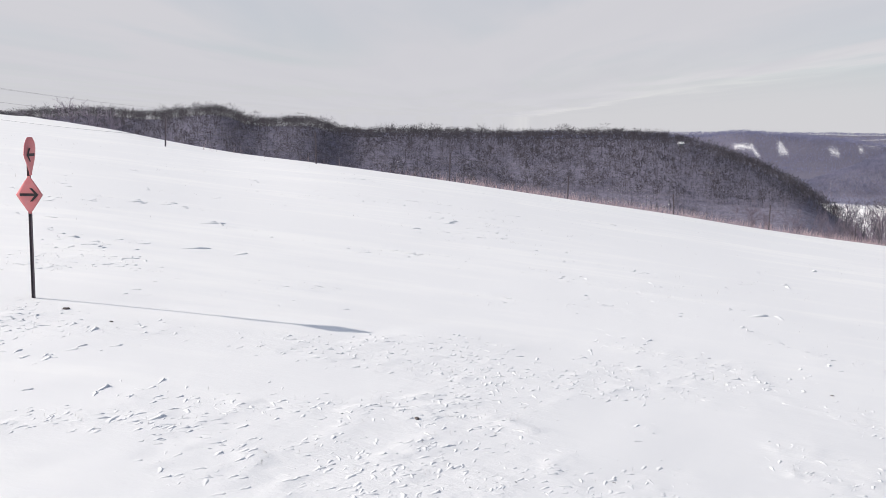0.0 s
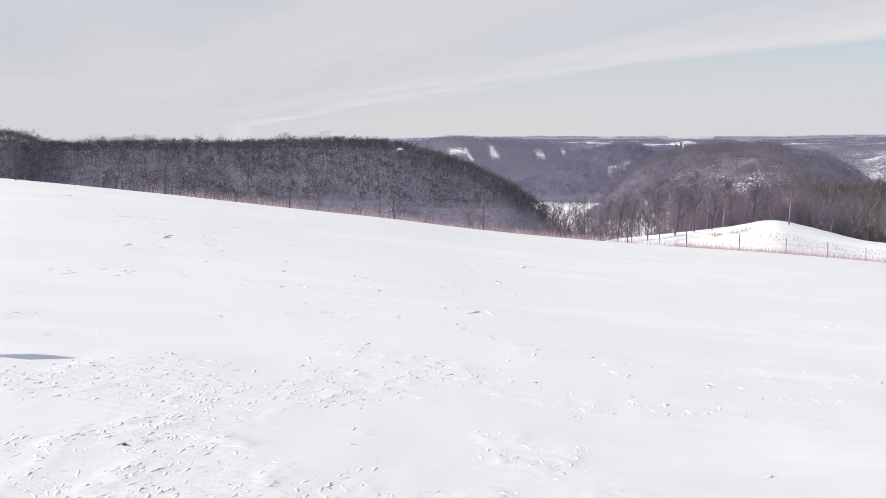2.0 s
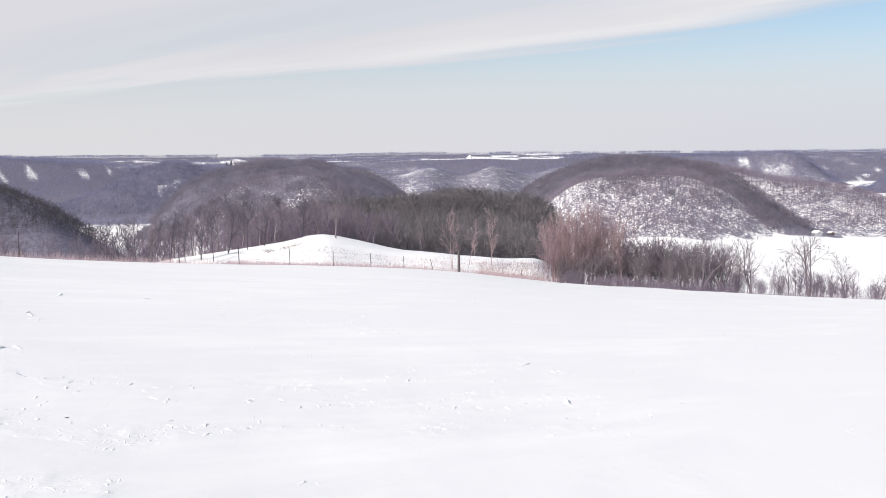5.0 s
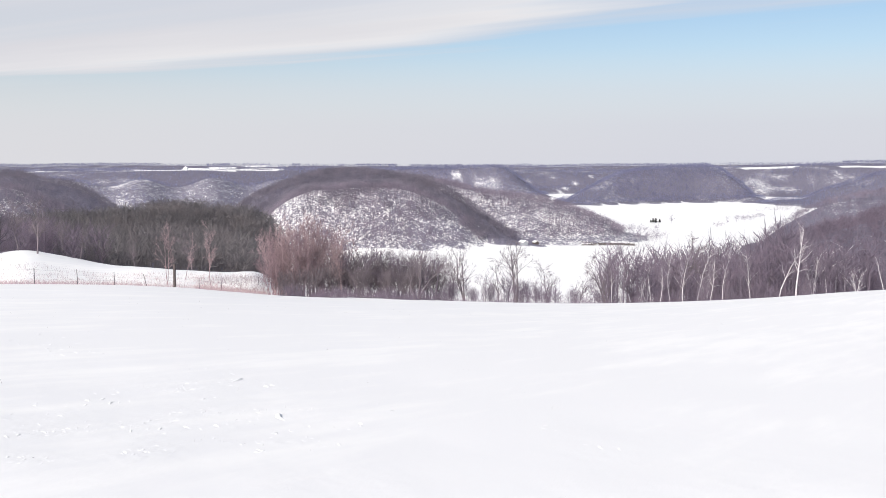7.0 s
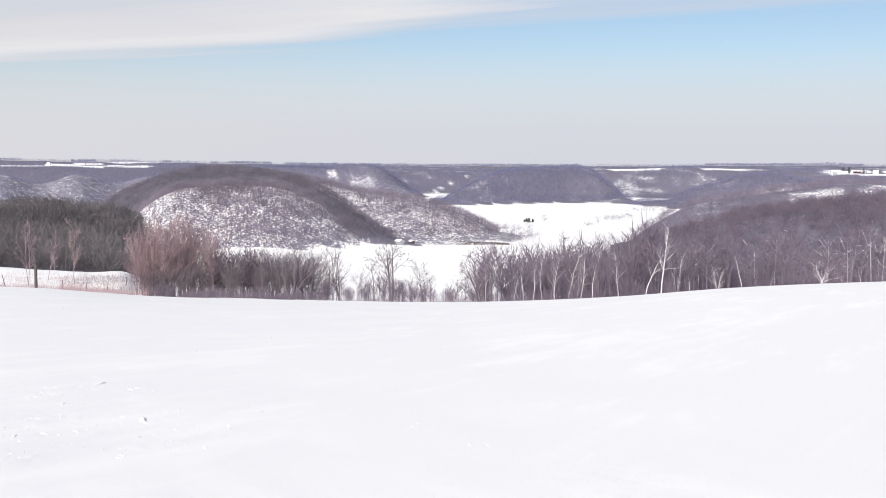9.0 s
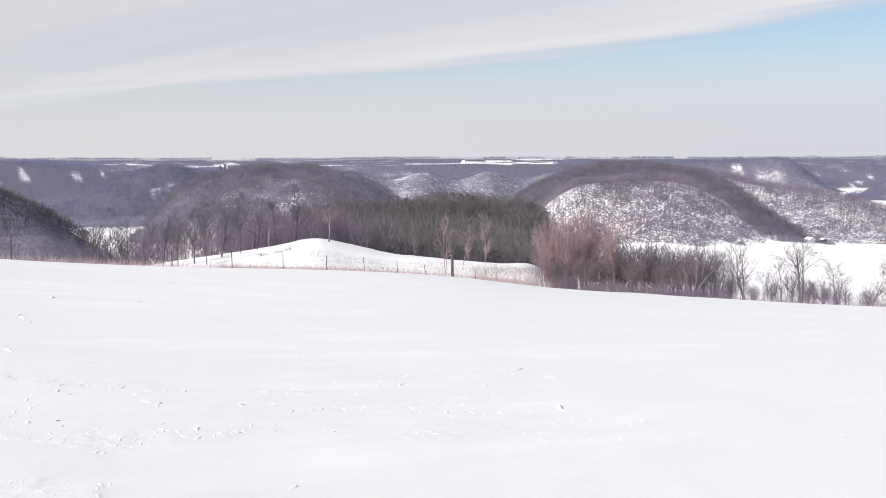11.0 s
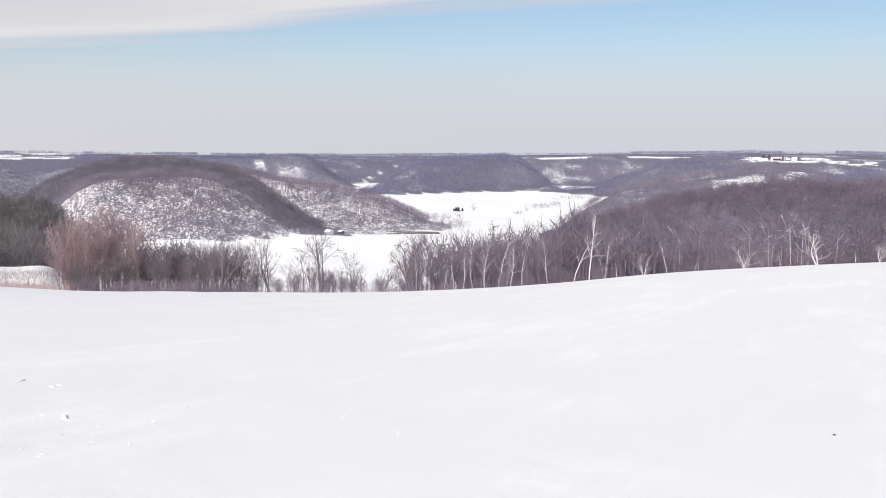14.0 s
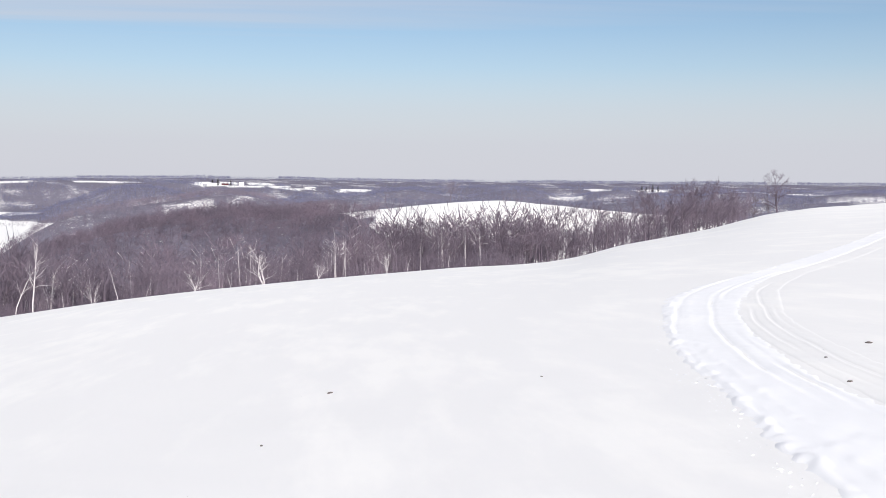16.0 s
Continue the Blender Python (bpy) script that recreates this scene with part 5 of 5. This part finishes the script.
def plate(name, width, height, twist=0.0, bow=0.0, cut=1.0):
    """A diamond of thin sheet with rounded points in the xz plane; twist: degrees from its middle to its top; cut: where the top is folded off."""
    n = 24
    grid, thick = {}, 0.0025
    bm = bmesh.new()
    for side in (-1, 1):
        for i in range(n + 1):
            t = i / n * (1 + cut) - 1
            half = max(width / 2 * (1 - abs(t)) ** 0.88, 0.012 if cut == 1 else 0.019)
            for j in range(9):
                s = j / 8 * 2 - 1
                x, z, y = half * s, t * height / 2, bow * (half * s / width * 2) ** 2 + side * thick
                a = math.radians(twist) * max(t, 0) ** 1.4
                grid[side, i, j] = bm.verts.new((x * math.cos(a) - y * math.sin(a), x * math.sin(a) + y * math.cos(a), z))
    for side in (-1, 1):
        for i in range(n):
            for j in range(8):
                bm.faces.new((grid[side, i, j], grid[side, i, j + 1], grid[side, i + 1, j + 1], grid[side, i + 1, j]))
    rim = [(0, j) for j in range(9)] + [(i, 8) for i in range(1, n + 1)] + [(n, j) for j in range(7, -1, -1)] + [(i, 0) for i in range(n - 1, 0, -1)]
    for a, b in zip(rim, rim[1:] + rim[:1]):
        bm.faces.new((grid[-1, a[0], a[1]], grid[-1, b[0], b[1]], grid[1, b[0], b[1]], grid[1, a[0], a[1]]))
    return bm_mesh(name, bm, ORANGE, True)


def arrow(name, span, way, off, twist=0.0, bow=0.0, width=0.22, height=0.3):
    """A printed arrow lying on the plate's face."""
    bm = bmesh.new()
    a, b, c = span * 0.5, span * 0.075, span * 0.36
    strips = [[(-a, -b), (a * 0.78, -b), (a * 0.78, b), (-a, b)], [(a * 0.05, -c), (a * 0.34, -c), (a, 0), (a * 0.66, 0)], [(a * 0.66, 0), (a, 0), (a * 0.34, c), (a * 0.05, c)]]
    for k, strip in enumerate(strips):
        for side in (off, off + math.copysign(0.0012, off)):
            vs = []
            for x, z in strip:
                x *= way
                y = bow * (x / width * 2) ** 2 + side + math.copysign(0.0002 * k, off)
                t = z / (height / 2)
                g = math.radians(twist) * max(t, 0) ** 1.4
                vs.append(bm.verts.new((x * math.cos(g) - y * math.sin(g), x * math.sin(g) + y * math.cos(g), z)))
            bm.faces.new(vs)
    return bm_mesh(name, bm, BLACK)


def trail_sign():
    x, y = -3.434, 7.945
    z = float(ground_at(x, y))
    root = tagged(new("trail_sign"), "faded orange diamond trail markers on a dark steel post in snow", "sign")
    root.matrix_basis = pose(x, y, z)
    top = -0.104 - z
    bm = bmesh.new()
    # a channel: web and two flanges
    for cx, cy, sx, sy in ((0, 0.008, 0.024, 0.006), (-0.010, 0, 0.005, 0.020), (0.010, 0, 0.005, 0.020)):
        bmesh.ops.create_cube(bm, size=1, matrix=Matrix.Translation((cx, cy, (top - 0.35) / 2 - 0.02)) @ Matrix.Diagonal((sx, sy, top + 0.3, 1)))
    bmesh.ops.bevel(bm, geom=[e for e in bm.edges], offset=0.0015, segments=1, affect="EDGES")
    post = part("post", bm_mesh("post", bm, STEEL), root, "dark rusty steel channel post")
    # lower plate faces the walker, its edge to the sun
    low = part("lower_plate", plate("lower_plate", 0.215, 0.302), root, "faded orange diamond with black arrow")
    low.matrix_basis = pose(0.009, -0.024, top - 0.312 - 0.148, 0, 0, 0)
    part("arrow", arrow("arrow", 0.15, 1, -0.006, 0, 0, 0.215, 0.302), low, "black printed arrow")
    up = part("upper_plate", plate("upper_plate", 0.225, 0.328, -45, 0.006, 0.86), root, "bent orange diamond turned edge-on")
    up.matrix_basis = pose(0.022, -0.014, top - 0.141, 0, 0, 91)
    part("arrow", arrow("arrow", 0.15, -1, -0.006, -45, 0.006, 0.225, 0.328), up, "black printed arrow")
    for k, h in enumerate((top - 0.10, top - 0.22, top - 0.40, top - 0.53)):
        bm = bmesh.new()
        bmesh.ops.create_cone(bm, cap_ends=True, segments=6, radius1=0.007, radius2=0.007, depth=0.04, matrix=Matrix.Translation((0, 0.004, h)) @ Matrix.Rotation(math.pi / 2, 4, "X"))
        part("bolt", bm_mesh("bolt", bm, STEEL), root)


trail_sign()

# ---- the ridden trail: a packed band with ski and track ruts ----
TRAIL_WAY = [(-8.56, -3.9), (-3.56, -3.7), (0.94, -3.65), (3.84, -3.8), (5.84, -4.15), (7.04, -4.45), (8.84, -4.85), (11.64, -5.6), (15.04, -6.85), (18.34, -8.5), (20.64, -10.4), (22.44, -12.4), (26.04, -15.7), (33.69, -22.0), (44.44, -30.0), (60.44, -40.5), (80.44, -52.5)]


def trail_band(name, label, material, shift, width, ruts, berm, lift, churn):
    pts = np.array(TRAIL_WAY, float)
    k = np.concatenate([[0], np.cumsum(np.hypot(*np.diff(pts, axis=0).T))])
    tab = np.column_stack([k, pts])
    dist = [8.0]
    while dist[-1] < k[-1] - 0.5:
        dist.append(dist[-1] + (0.07 if dist[-1] < 36 else 0.25))
    dist = np.array(dist)
    cx, cy = along(tab, dist, 1), along(tab, dist, 2)
    tx, ty = np.gradient(cx, dist), np.gradient(cy, dist)
    ln = np.hypot(tx, ty)
    nx, ny = -ty / ln, tx / ln
    lat = np.linspace(-1, 1, 41)
    half = width * (1 + 0.22 * fbm(dist / 2.2, dist * 0 + 3.3 + shift, 3, 90) + 0.45 * np.exp(-((dist - 27) / 3.0) ** 2) - 0.4 * np.clip((dist - 30) / 20, 0, 1))
    W = lat[None] * half[:, None]
    X, Y = cx[:, None] + nx[:, None] * (W + shift), cy[:, None] + ny[:, None] * (W + shift)
    D = np.broadcast_to(dist[:, None], W.shape)
    wob = 0.05 * fbm(D / 1.4, D * 0 + 1.7, 2, 91)
    rel = churn * (fbm(X / 0.22, Y / 0.22, 2, 92) + 0.6 * fbm(X / 0.07, Y / 0.07, 2, 97) + 0.1)
    for off, deep, wide in ruts:
        here = np.clip(0.35 + 2.4 * fbm(D / 2.5, D * 0 + off * 9, 2, 95), 0, 1.2)
        here = here * np.clip((46 - D) / 20, 0.2, 1)
        rel -= deep * here * np.exp(-((W - off - wob) / wide) ** 2)
        rel += 0.5 * deep * here * np.exp(-((W - off - wob - wide * 2.1) / wide) ** 2)
    for edge, high in berm:
        rel += high * np.exp(-((lat[None] - edge) / 0.07) ** 2) * np.clip(0.4 + 2.8 * fbm(X / 0.1, Y / 0.1, 3, 93), 0, 1.6)
    fall = np.clip((1 - np.abs(lat)[None] - 0.12 * np.abs(fbm(X / 0.25, Y / 0.25, 3, 96))) / 0.3, 0, 1)
    Z = land(X, Y) + np.clip(snow_relief(X, Y), -0.02, 0.03) + lift * fall + rel * fall - 0.03 * (1 - fall)
    n = len(lat)
    verts = np.stack([X, Y, Z], -1).reshape(-1, 3)
    i = np.arange(len(dist) - 1)[:, None] * n + np.arange(n - 1)[None]
    faces = np.stack([i, i + n, i + n + 1, i + 1], -1).reshape(-1, 4)[:, ::-1]
    tagged(new(name, sheet(name, verts, faces, material)), label, "trail", kind="structure")


trail_band("snow_trail", "packed white snowmobile trail with a churned edge", TRAIL, 0.10, 0.62, ((-0.14, 0.012, 0.03), (-0.32, 0.014, 0.026), (-0.42, 0.007, 0.02), (0.40, 0.012, 0.025)), ((0.80, 0.026), (0.64, 0.016), (0.3, 0.006), (-0.8, 0.008)), 0.010, 0.006)
trail_band("trail_shoulder", "faint ski ruts in snow beside the packed trail", SNOW, -0.72, 0.40, ((0.12, 0.008, 0.02), (-0.08, 0.009, 0.018), (-0.2, 0.005, 0.014)), ((-0.4, 0.002),), 0.004, 0.003)


# ---- crust, clods and stubble on the snow ----
def shards(name, label, material, places, lo, hi, flat, category, long=1.0, spread=0.35, sink=0.3, smooth=False, turned=0.0):
    """Small broken wedges laid along the wind: a gentle back, a steep lee."""
    n = len(places)
    size, a = rng.uniform(lo, hi, n) * rng.uniform(0.4, 1, n), rng.normal(radians(56), spread, n) + np.where(rng.uniform(0, 1, n) < turned, math.pi, 0)
    base = np.array([[-1, 0.6, 0], [-0.85, -0.3, 0], [0.1, -0.42, 0], [1, -0.25, 0], [0.9, 0.5, 0], [0, 0.75, 0], [-0.5, -0.2, 0.6], [0.15, -0.32, 1.0], [0.7, -0.2, 0.75]], float)
    v = (base[None] + rng.normal(0, 0.12, (n, 9, 3))) * size[:, None, None] * np.stack([rng.uniform(0.7, 1.3, n) * long, rng.uniform(0.6, 1.1, n), np.full(n, flat)], -1)[:, None]
    c, s = np.cos(a)[:, None], np.sin(a)[:, None]
    x = c * v[..., 0] - s * v[..., 1] + places[:, 0:1]
    y = s * v[..., 0] + c * v[..., 1] + places[:, 1:2]
    z = v[..., 2] + ground_at(x, y) - (size * flat * sink)[:, None]
    verts = np.stack([x, y, z], -1).reshape(-1, 3)
    f = np.array([[0, 1, 6], [1, 2, 6], [2, 7, 6], [2, 3, 8], [2, 8, 7], [3, 4, 8], [4, 5, 8], [5, 7, 8], [5, 6, 7], [5, 0, 6]])
    faces = (np.arange(n)[:, None, None] * 9 + f[None]).reshape(-1, 3)
    return tagged(new(name, sheet(name, verts, faces, material, smooth)), label, category, kind="stuff")


def crusty(az, r, x, y):
    rough = np.clip((az + 80) / 80, 0.02, 1.0)
    patch = np.clip(fbm(x / 1.8, y / 0.9, 3, 33) * 4.5 - 0.25, 0, 1)
    for ring, deep, gain in ((5.5, 0.45, 0.8), (9.4, 0.6, 0.5), (7.2, 0.3, 0.3)):  # old drill rows
        patch = np.maximum(patch, gain * np.exp(-((r - ring - 0.5 * fbm(x, y, 2, 35)) / deep) ** 2) * np.clip(fbm(x / 0.6, y / 0.5, 2, 36) * 4, 0, 1))
    return rng.uniform(0, 1, len(r)) < patch * rough * np.clip(1.35 - r / 40, 0.1, 1)


def lumpy(az, r, x, y):
    """Rough patches, thickest in a band close by and along two old drill rows."""
    return rng.uniform(0, 1, len(r)) < np.clip(torn_crust(x, y) * 1.5 - 0.35, 0, 1)


def drifts(name, label, places, long, wide, high, spread=0.3):
    """Little tails of wind-packed snow: a gentle sunny flank, a steep lee one, the high end downwind."""
    n = len(places)
    k = rng.uniform(0.45, 1, n) ** 1.6
    a = rng.normal(radians(56), spread, n)
    U = np.array([-1.0, -0.72, -0.4, -0.05, 0.3, 0.6, 0.82, 1.0])
    F = np.array([-0.25, 0.14, 0.34, 0.58, 0.82, 1.0, 0.62, -0.3])
    V = np.array([1.0, 0.55, 0.18, -0.08, -0.3, -0.48])
    G = np.array([-0.3, 0.2, 0.66, 1.0, 0.42, -0.35])
    nu, nv = len(U), len(V)
    f = np.clip(F[None] * (1 + rng.normal(0, 0.28, (n, nu))), -0.4, 1.3)
    rise = np.where((f[:, :, None] < 0) | (G[None, None] < 0), -0.3 * np.maximum(np.abs(f[:, :, None]), np.abs(G[None, None])), f[:, :, None] * G[None, None] * (1 + rng.normal(0, 0.1, (n, nu, nv))))
    u = U[None, :, None] * (long * k)[:, None, None] + rng.normal(0, 0.03, (n, nu, nv)) * (long * k)[:, None, None]
    slim = np.interp(U, [-1, 0.3, 1], [0.35, 1.0, 0.7])[None, :, None]
    bend = np.cumsum(rng.normal(0, 0.17, (n, nu)), 1)[:, :, None]
    v = (V[None, None] * slim + bend) * (wide * k * rng.uniform(0.7, 1.2, n))[:, None, None]
    h = rise * (high * k * rng.uniform(0.5, 1.2, n))[:, None, None]
    c, s = np.cos(a)[:, None, None], np.sin(a)[:, None, None]
    x, y = c * u - s * v + places[:, 0][:, None, None], s * u + c * v + places[:, 1][:, None, None]
    verts = np.stack([x, y, ground_at(x, y) + h], -1).reshape(-1, 3)
    q = np.arange(nu - 1)[:, None] * nv + np.arange(nv - 1)[None]
    quad = np.stack([q, q + 1, q + nv + 1, q + nv], -1).reshape(-1, 4)[:, ::-1]
    faces = (np.arange(n)[:, None, None] * (nu * nv) + quad[None]).reshape(-1, 4)
    return tagged(new(name, sheet(name, verts, faces, SNOW)), label, "snow", kind="stuff")


def strewn(seeds, each, reach):
    """Clusters: a few pieces about every seed."""
    return np.repeat(seeds, each, 0) + rng.normal(0, reach, (len(seeds) * each, 2))


p = scatter(7000, -60, 28, 3.9, 13, lumpy)
drifts("snow_crust", "small wind-carved tails of crusted snow", strewn(p[:1900], 4, 0.1), 0.05, 0.025, 0.0062, 0.5)
drifts("snow_crust", "larger undercut tails of wind-packed snow", p[2200:2480], 0.15, 0.045, 0.017, 0.25)
p = scatter(5200, -75, 28, 5, 34, crusty)
drifts("snow_crust", "small drifted tails of crust out on the field", strewn(p[:1900], 3, 0.13), 0.085, 0.036, 0.011, 0.45)
p = scatter(110, -60, 28, 9, 32, crusty)
drifts("snow_crust", "low drifts with a shaded lee out on the field", strewn(p, 2, 0.25), 0.3, 0.11, 0.03, 0.25)
p = scatter(5000, -105, 28, 4, 42, crusty)
shards("stubble_clods", "small dark crumbs of soil poking through snow", SOIL, p, 0.002, 0.007, 0.5, "soil", 1.8, 0.8)
p = scatter(1900, -48, 28, 4, 14, lumpy)
shards("stubble_clods", "dark crumbs of soil in the rough patches of snow", SOIL, p, 0.003, 0.009, 0.6, "soil", 1.7, 0.8)
p = np.concatenate([scatter(5200, -90, 28, 4, 42, crusty), scatter(2600, -60, 28, 4, 14, lumpy)])
tufts("stubble", "thin dry stalks poking through snow", STRAW, p, 0.012, 0.055, 0.0016, 3, 0.04)
p = scatter(70, -60, 26, 5.5, 40)
tufts("dry_stalks", "single taller dry weed stalks in the snow", STRAW, p, 0.03, 0.11, 0.0018, 2, 0.05)
way = np.array(TRAIL_WAY[3:12], float)
tx_ = rng.uniform(3.4, 20, 700)
side_ = np.where(rng.uniform(0, 1, 700) < 0.8, 0.62, -0.62)
p = np.stack([tx_, np.interp(tx_, way[:, 0], way[:, 1]) + side_ + rng.normal(0, 0.14, 700)], -1)
shards("trail_crumbs", "loose crumbs of snow thrown up along the trail", TRAIL, p, 0.006, 0.024, 0.7, "snow", 1.0, 2.0)


def clod(x, y, size, seed, label):
    g = np.random.default_rng(seed)
    bm = bmesh.new()
    bmesh.ops.create_icosphere(bm, subdivisions=2, radius=1)
    for v in bm.verts:
        n = noise.noise(v.co * 1.7 + Vector((seed * 3.1, 0, 0)))
        v.co = Vector((v.co.x * size * (1 + 0.5 * n) * 1.5, v.co.y * size * (1 + 0.4 * n), v.co.z * size * 0.55 * (1 + 0.6 * n)))
    ob = new("dirt_clod", bm_mesh("dirt_clod", bm, SOIL, True))
    ob.matrix_basis = pose(x, y, float(ground_at(x, y)) + size * 0.15, 0, 0, g.uniform(0, 360))
    tagged(ob, label, "clod", "dirt clods")


for i, (x, y, size) in enumerate([(-3.06, 7.66, 0.02), (-2.61, 7.40, 0.011), (8.36, -5.25, 0.022), (10.18, -6.54, 0.026), (9.65, -5.75, 0.018), (12.1, -0.9, 0.024), (9.3, -0.2, 0.014), (11.1, -3.2, 0.012), (-0.22, 5.77, 0.014), (3.1, 8.0, 0.010)]):
    clod(x, y, size, i, "dark lump of frozen soil lying on the snow")

# ---- far buildings ----


def house(name, az, r, size, wall, roof, turn, label, category, lift=0.0):
    x, y, z = foot(az, r, 0.3)
    root = tagged(new(name), label, category, "far buildings")
    root.matrix_basis = pose(x, y, z + lift, 0, 0, turn)
    w, d, h, g = size
    bm = bmesh.new()
    prof = [(-d / 2, 0), (d / 2, 0), (d / 2, h), (0, h + g), (-d / 2, h)]
    ends = [[bm.verts.new((s * w / 2, py, pz)) for py, pz in prof] for s in (-1, 1)]
    bm.faces.new(ends[0])
    bm.faces.new(ends[1])
    for k in range(5):
        bm.faces.new((ends[0][k], ends[0][(k + 1) % 5], ends[1][(k + 1) % 5], ends[1][k]))
    part("wall", bm_mesh("wall", bm, wall), root)
    for s in (-1, 1):
        bm = bmesh.new()
        slope = math.atan2(g, d / 2)
        length = math.hypot(g, d / 2) + 0.5
        m = Matrix.Translation((0, s * (d / 4 + 0.1), h + g / 2 + 0.1)) @ Matrix.Rotation(-s * slope, 4, "X") @ Matrix.Diagonal((w + 0.8, length, 0.25, 1))
        bmesh.ops.create_cube(bm, size=1, matrix=m)
        part("roof", bm_mesh("roof", bm, roof), root, "snow-covered roof slope" if roof is SNOW else "")
    for k in range(3):
        bm = bmesh.new()
        px = (k - 1) * w * 0.3
        bmesh.ops.create_cube(bm, size=1, matrix=Matrix.Translation((px, -d / 2 - 0.02, h * (0.5 if k == 1 else 0.6))) @ Matrix.Diagonal((w * 0.09, 0.08, h * (0.9 if k == 1 else 0.35), 1)))
        part("door" if k == 1 else "window", bm_mesh("opening", bm, DARKGLASS), root)


def silo(az, r, radius, height):
    x, y, z = foot(az, r, 0.3)
    root = tagged(new("silo"), "tall pale farm silo with a domed cap", "silo", "far buildings")
    root.matrix_basis = pose(x, y, z)
    bm = bmesh.new()
    bmesh.ops.create_cone(bm, cap_ends=True, segments=16, radius1=radius, radius2=radius, depth=height, matrix=Matrix.Translation((0, 0, height / 2)))
    part("body", bm_mesh("body", bm, WHITE), root)
    bm = bmesh.new()
    bmesh.ops.create_uvsphere(bm, u_segments=16, v_segments=8, radius=radius, matrix=Matrix.Translation((0, 0, height)) @ Matrix.Diagonal((1, 1, 0.6, 1)))
    part("cap", bm_mesh("cap", bm, GREYM, True), root)


house("barn", -86.0, 2690, (17, 8, 2.8, 1.7), RED, RED, 84, "long red barn on a far snowy ridge", "barn", 2)
house("farmhouse", -86.9, 2695, (12, 9, 6, 3), WHITE, SNOW, 80, "white farmhouse on a far snowy ridge", "house", 2)
house("shed", -85.4, 2690, (14, 8, 4, 2), WHITE, SNOW, 80, "low white farm shed with snowy roof", "shed", 2)
house("shed", -84.9, 2695, (10, 8, 4, 2), GREYM, SNOW, 100, "grey metal farm shed with snowy roof", "shed", 2)
silo(-85.75, 2700, 2.2, 10)
house("farmhouse", -41.9, 2560, (12, 9, 6, 3), WHITE, SNOW, 40, "distant white farmhouse on the plateau edge", "house", 2)
house("cabin", -12.55, 640, (2.6, 2.2, 1.3, 0.8), GREYM, SNOW, 15, "small pale cabin among the hillside oaks", "cabin", 3.5)
house("shed", -61.0, 905, (8, 5, 3, 1.6), GREYM, SNOW, 60, "small dark field shed on the valley floor", "shed")
house("shed", -61.7, 925, (5, 4, 2.5, 1.2), POSTWOOD, SNOW, 60, "low wooden field hut on the valley floor", "shed")


# ---- the power line over the crest ----
def power_line():
    root = tagged(new("power_line"), "thin overhead cable between wooden utility poles", "power line")
    tops = []
    for az, r, el in ((34.0, 240, 3.0), (16.0, 1000, 0.9)):
        x, y, z = foot(az, r, 1.0)
        top = r * math.tan(radians(el))
        part("pole", tubes("pole", [(np.array([x, y, z]), np.array([x, y, top + 0.6]), 0.16, 0.11)], 8, POSTWOOD), root)
        part("crossarm", tubes("crossarm", [(np.array([x - 0.9, y - 0.5, top]), np.array([x + 0.9, y + 0.5, top]), 0.06, 0.06)], 6, POSTWOOD), root)
        tops.append(np.array([x, y, top + 0.1]))
    for side in (-0.8, 0.8):
        n = 40
        pts = [tops[0] + (tops[1] - tops[0]) * t / n + np.array([side, side * 0.55, -1.5 * math.sin(math.pi * t / n)]) for t in range(n + 1)]
        part("cable", tubes("cable", [(p, q, 0.025, 0.025) for p, q in zip(pts, pts[1:])], 4, STEEL), root)


power_line()
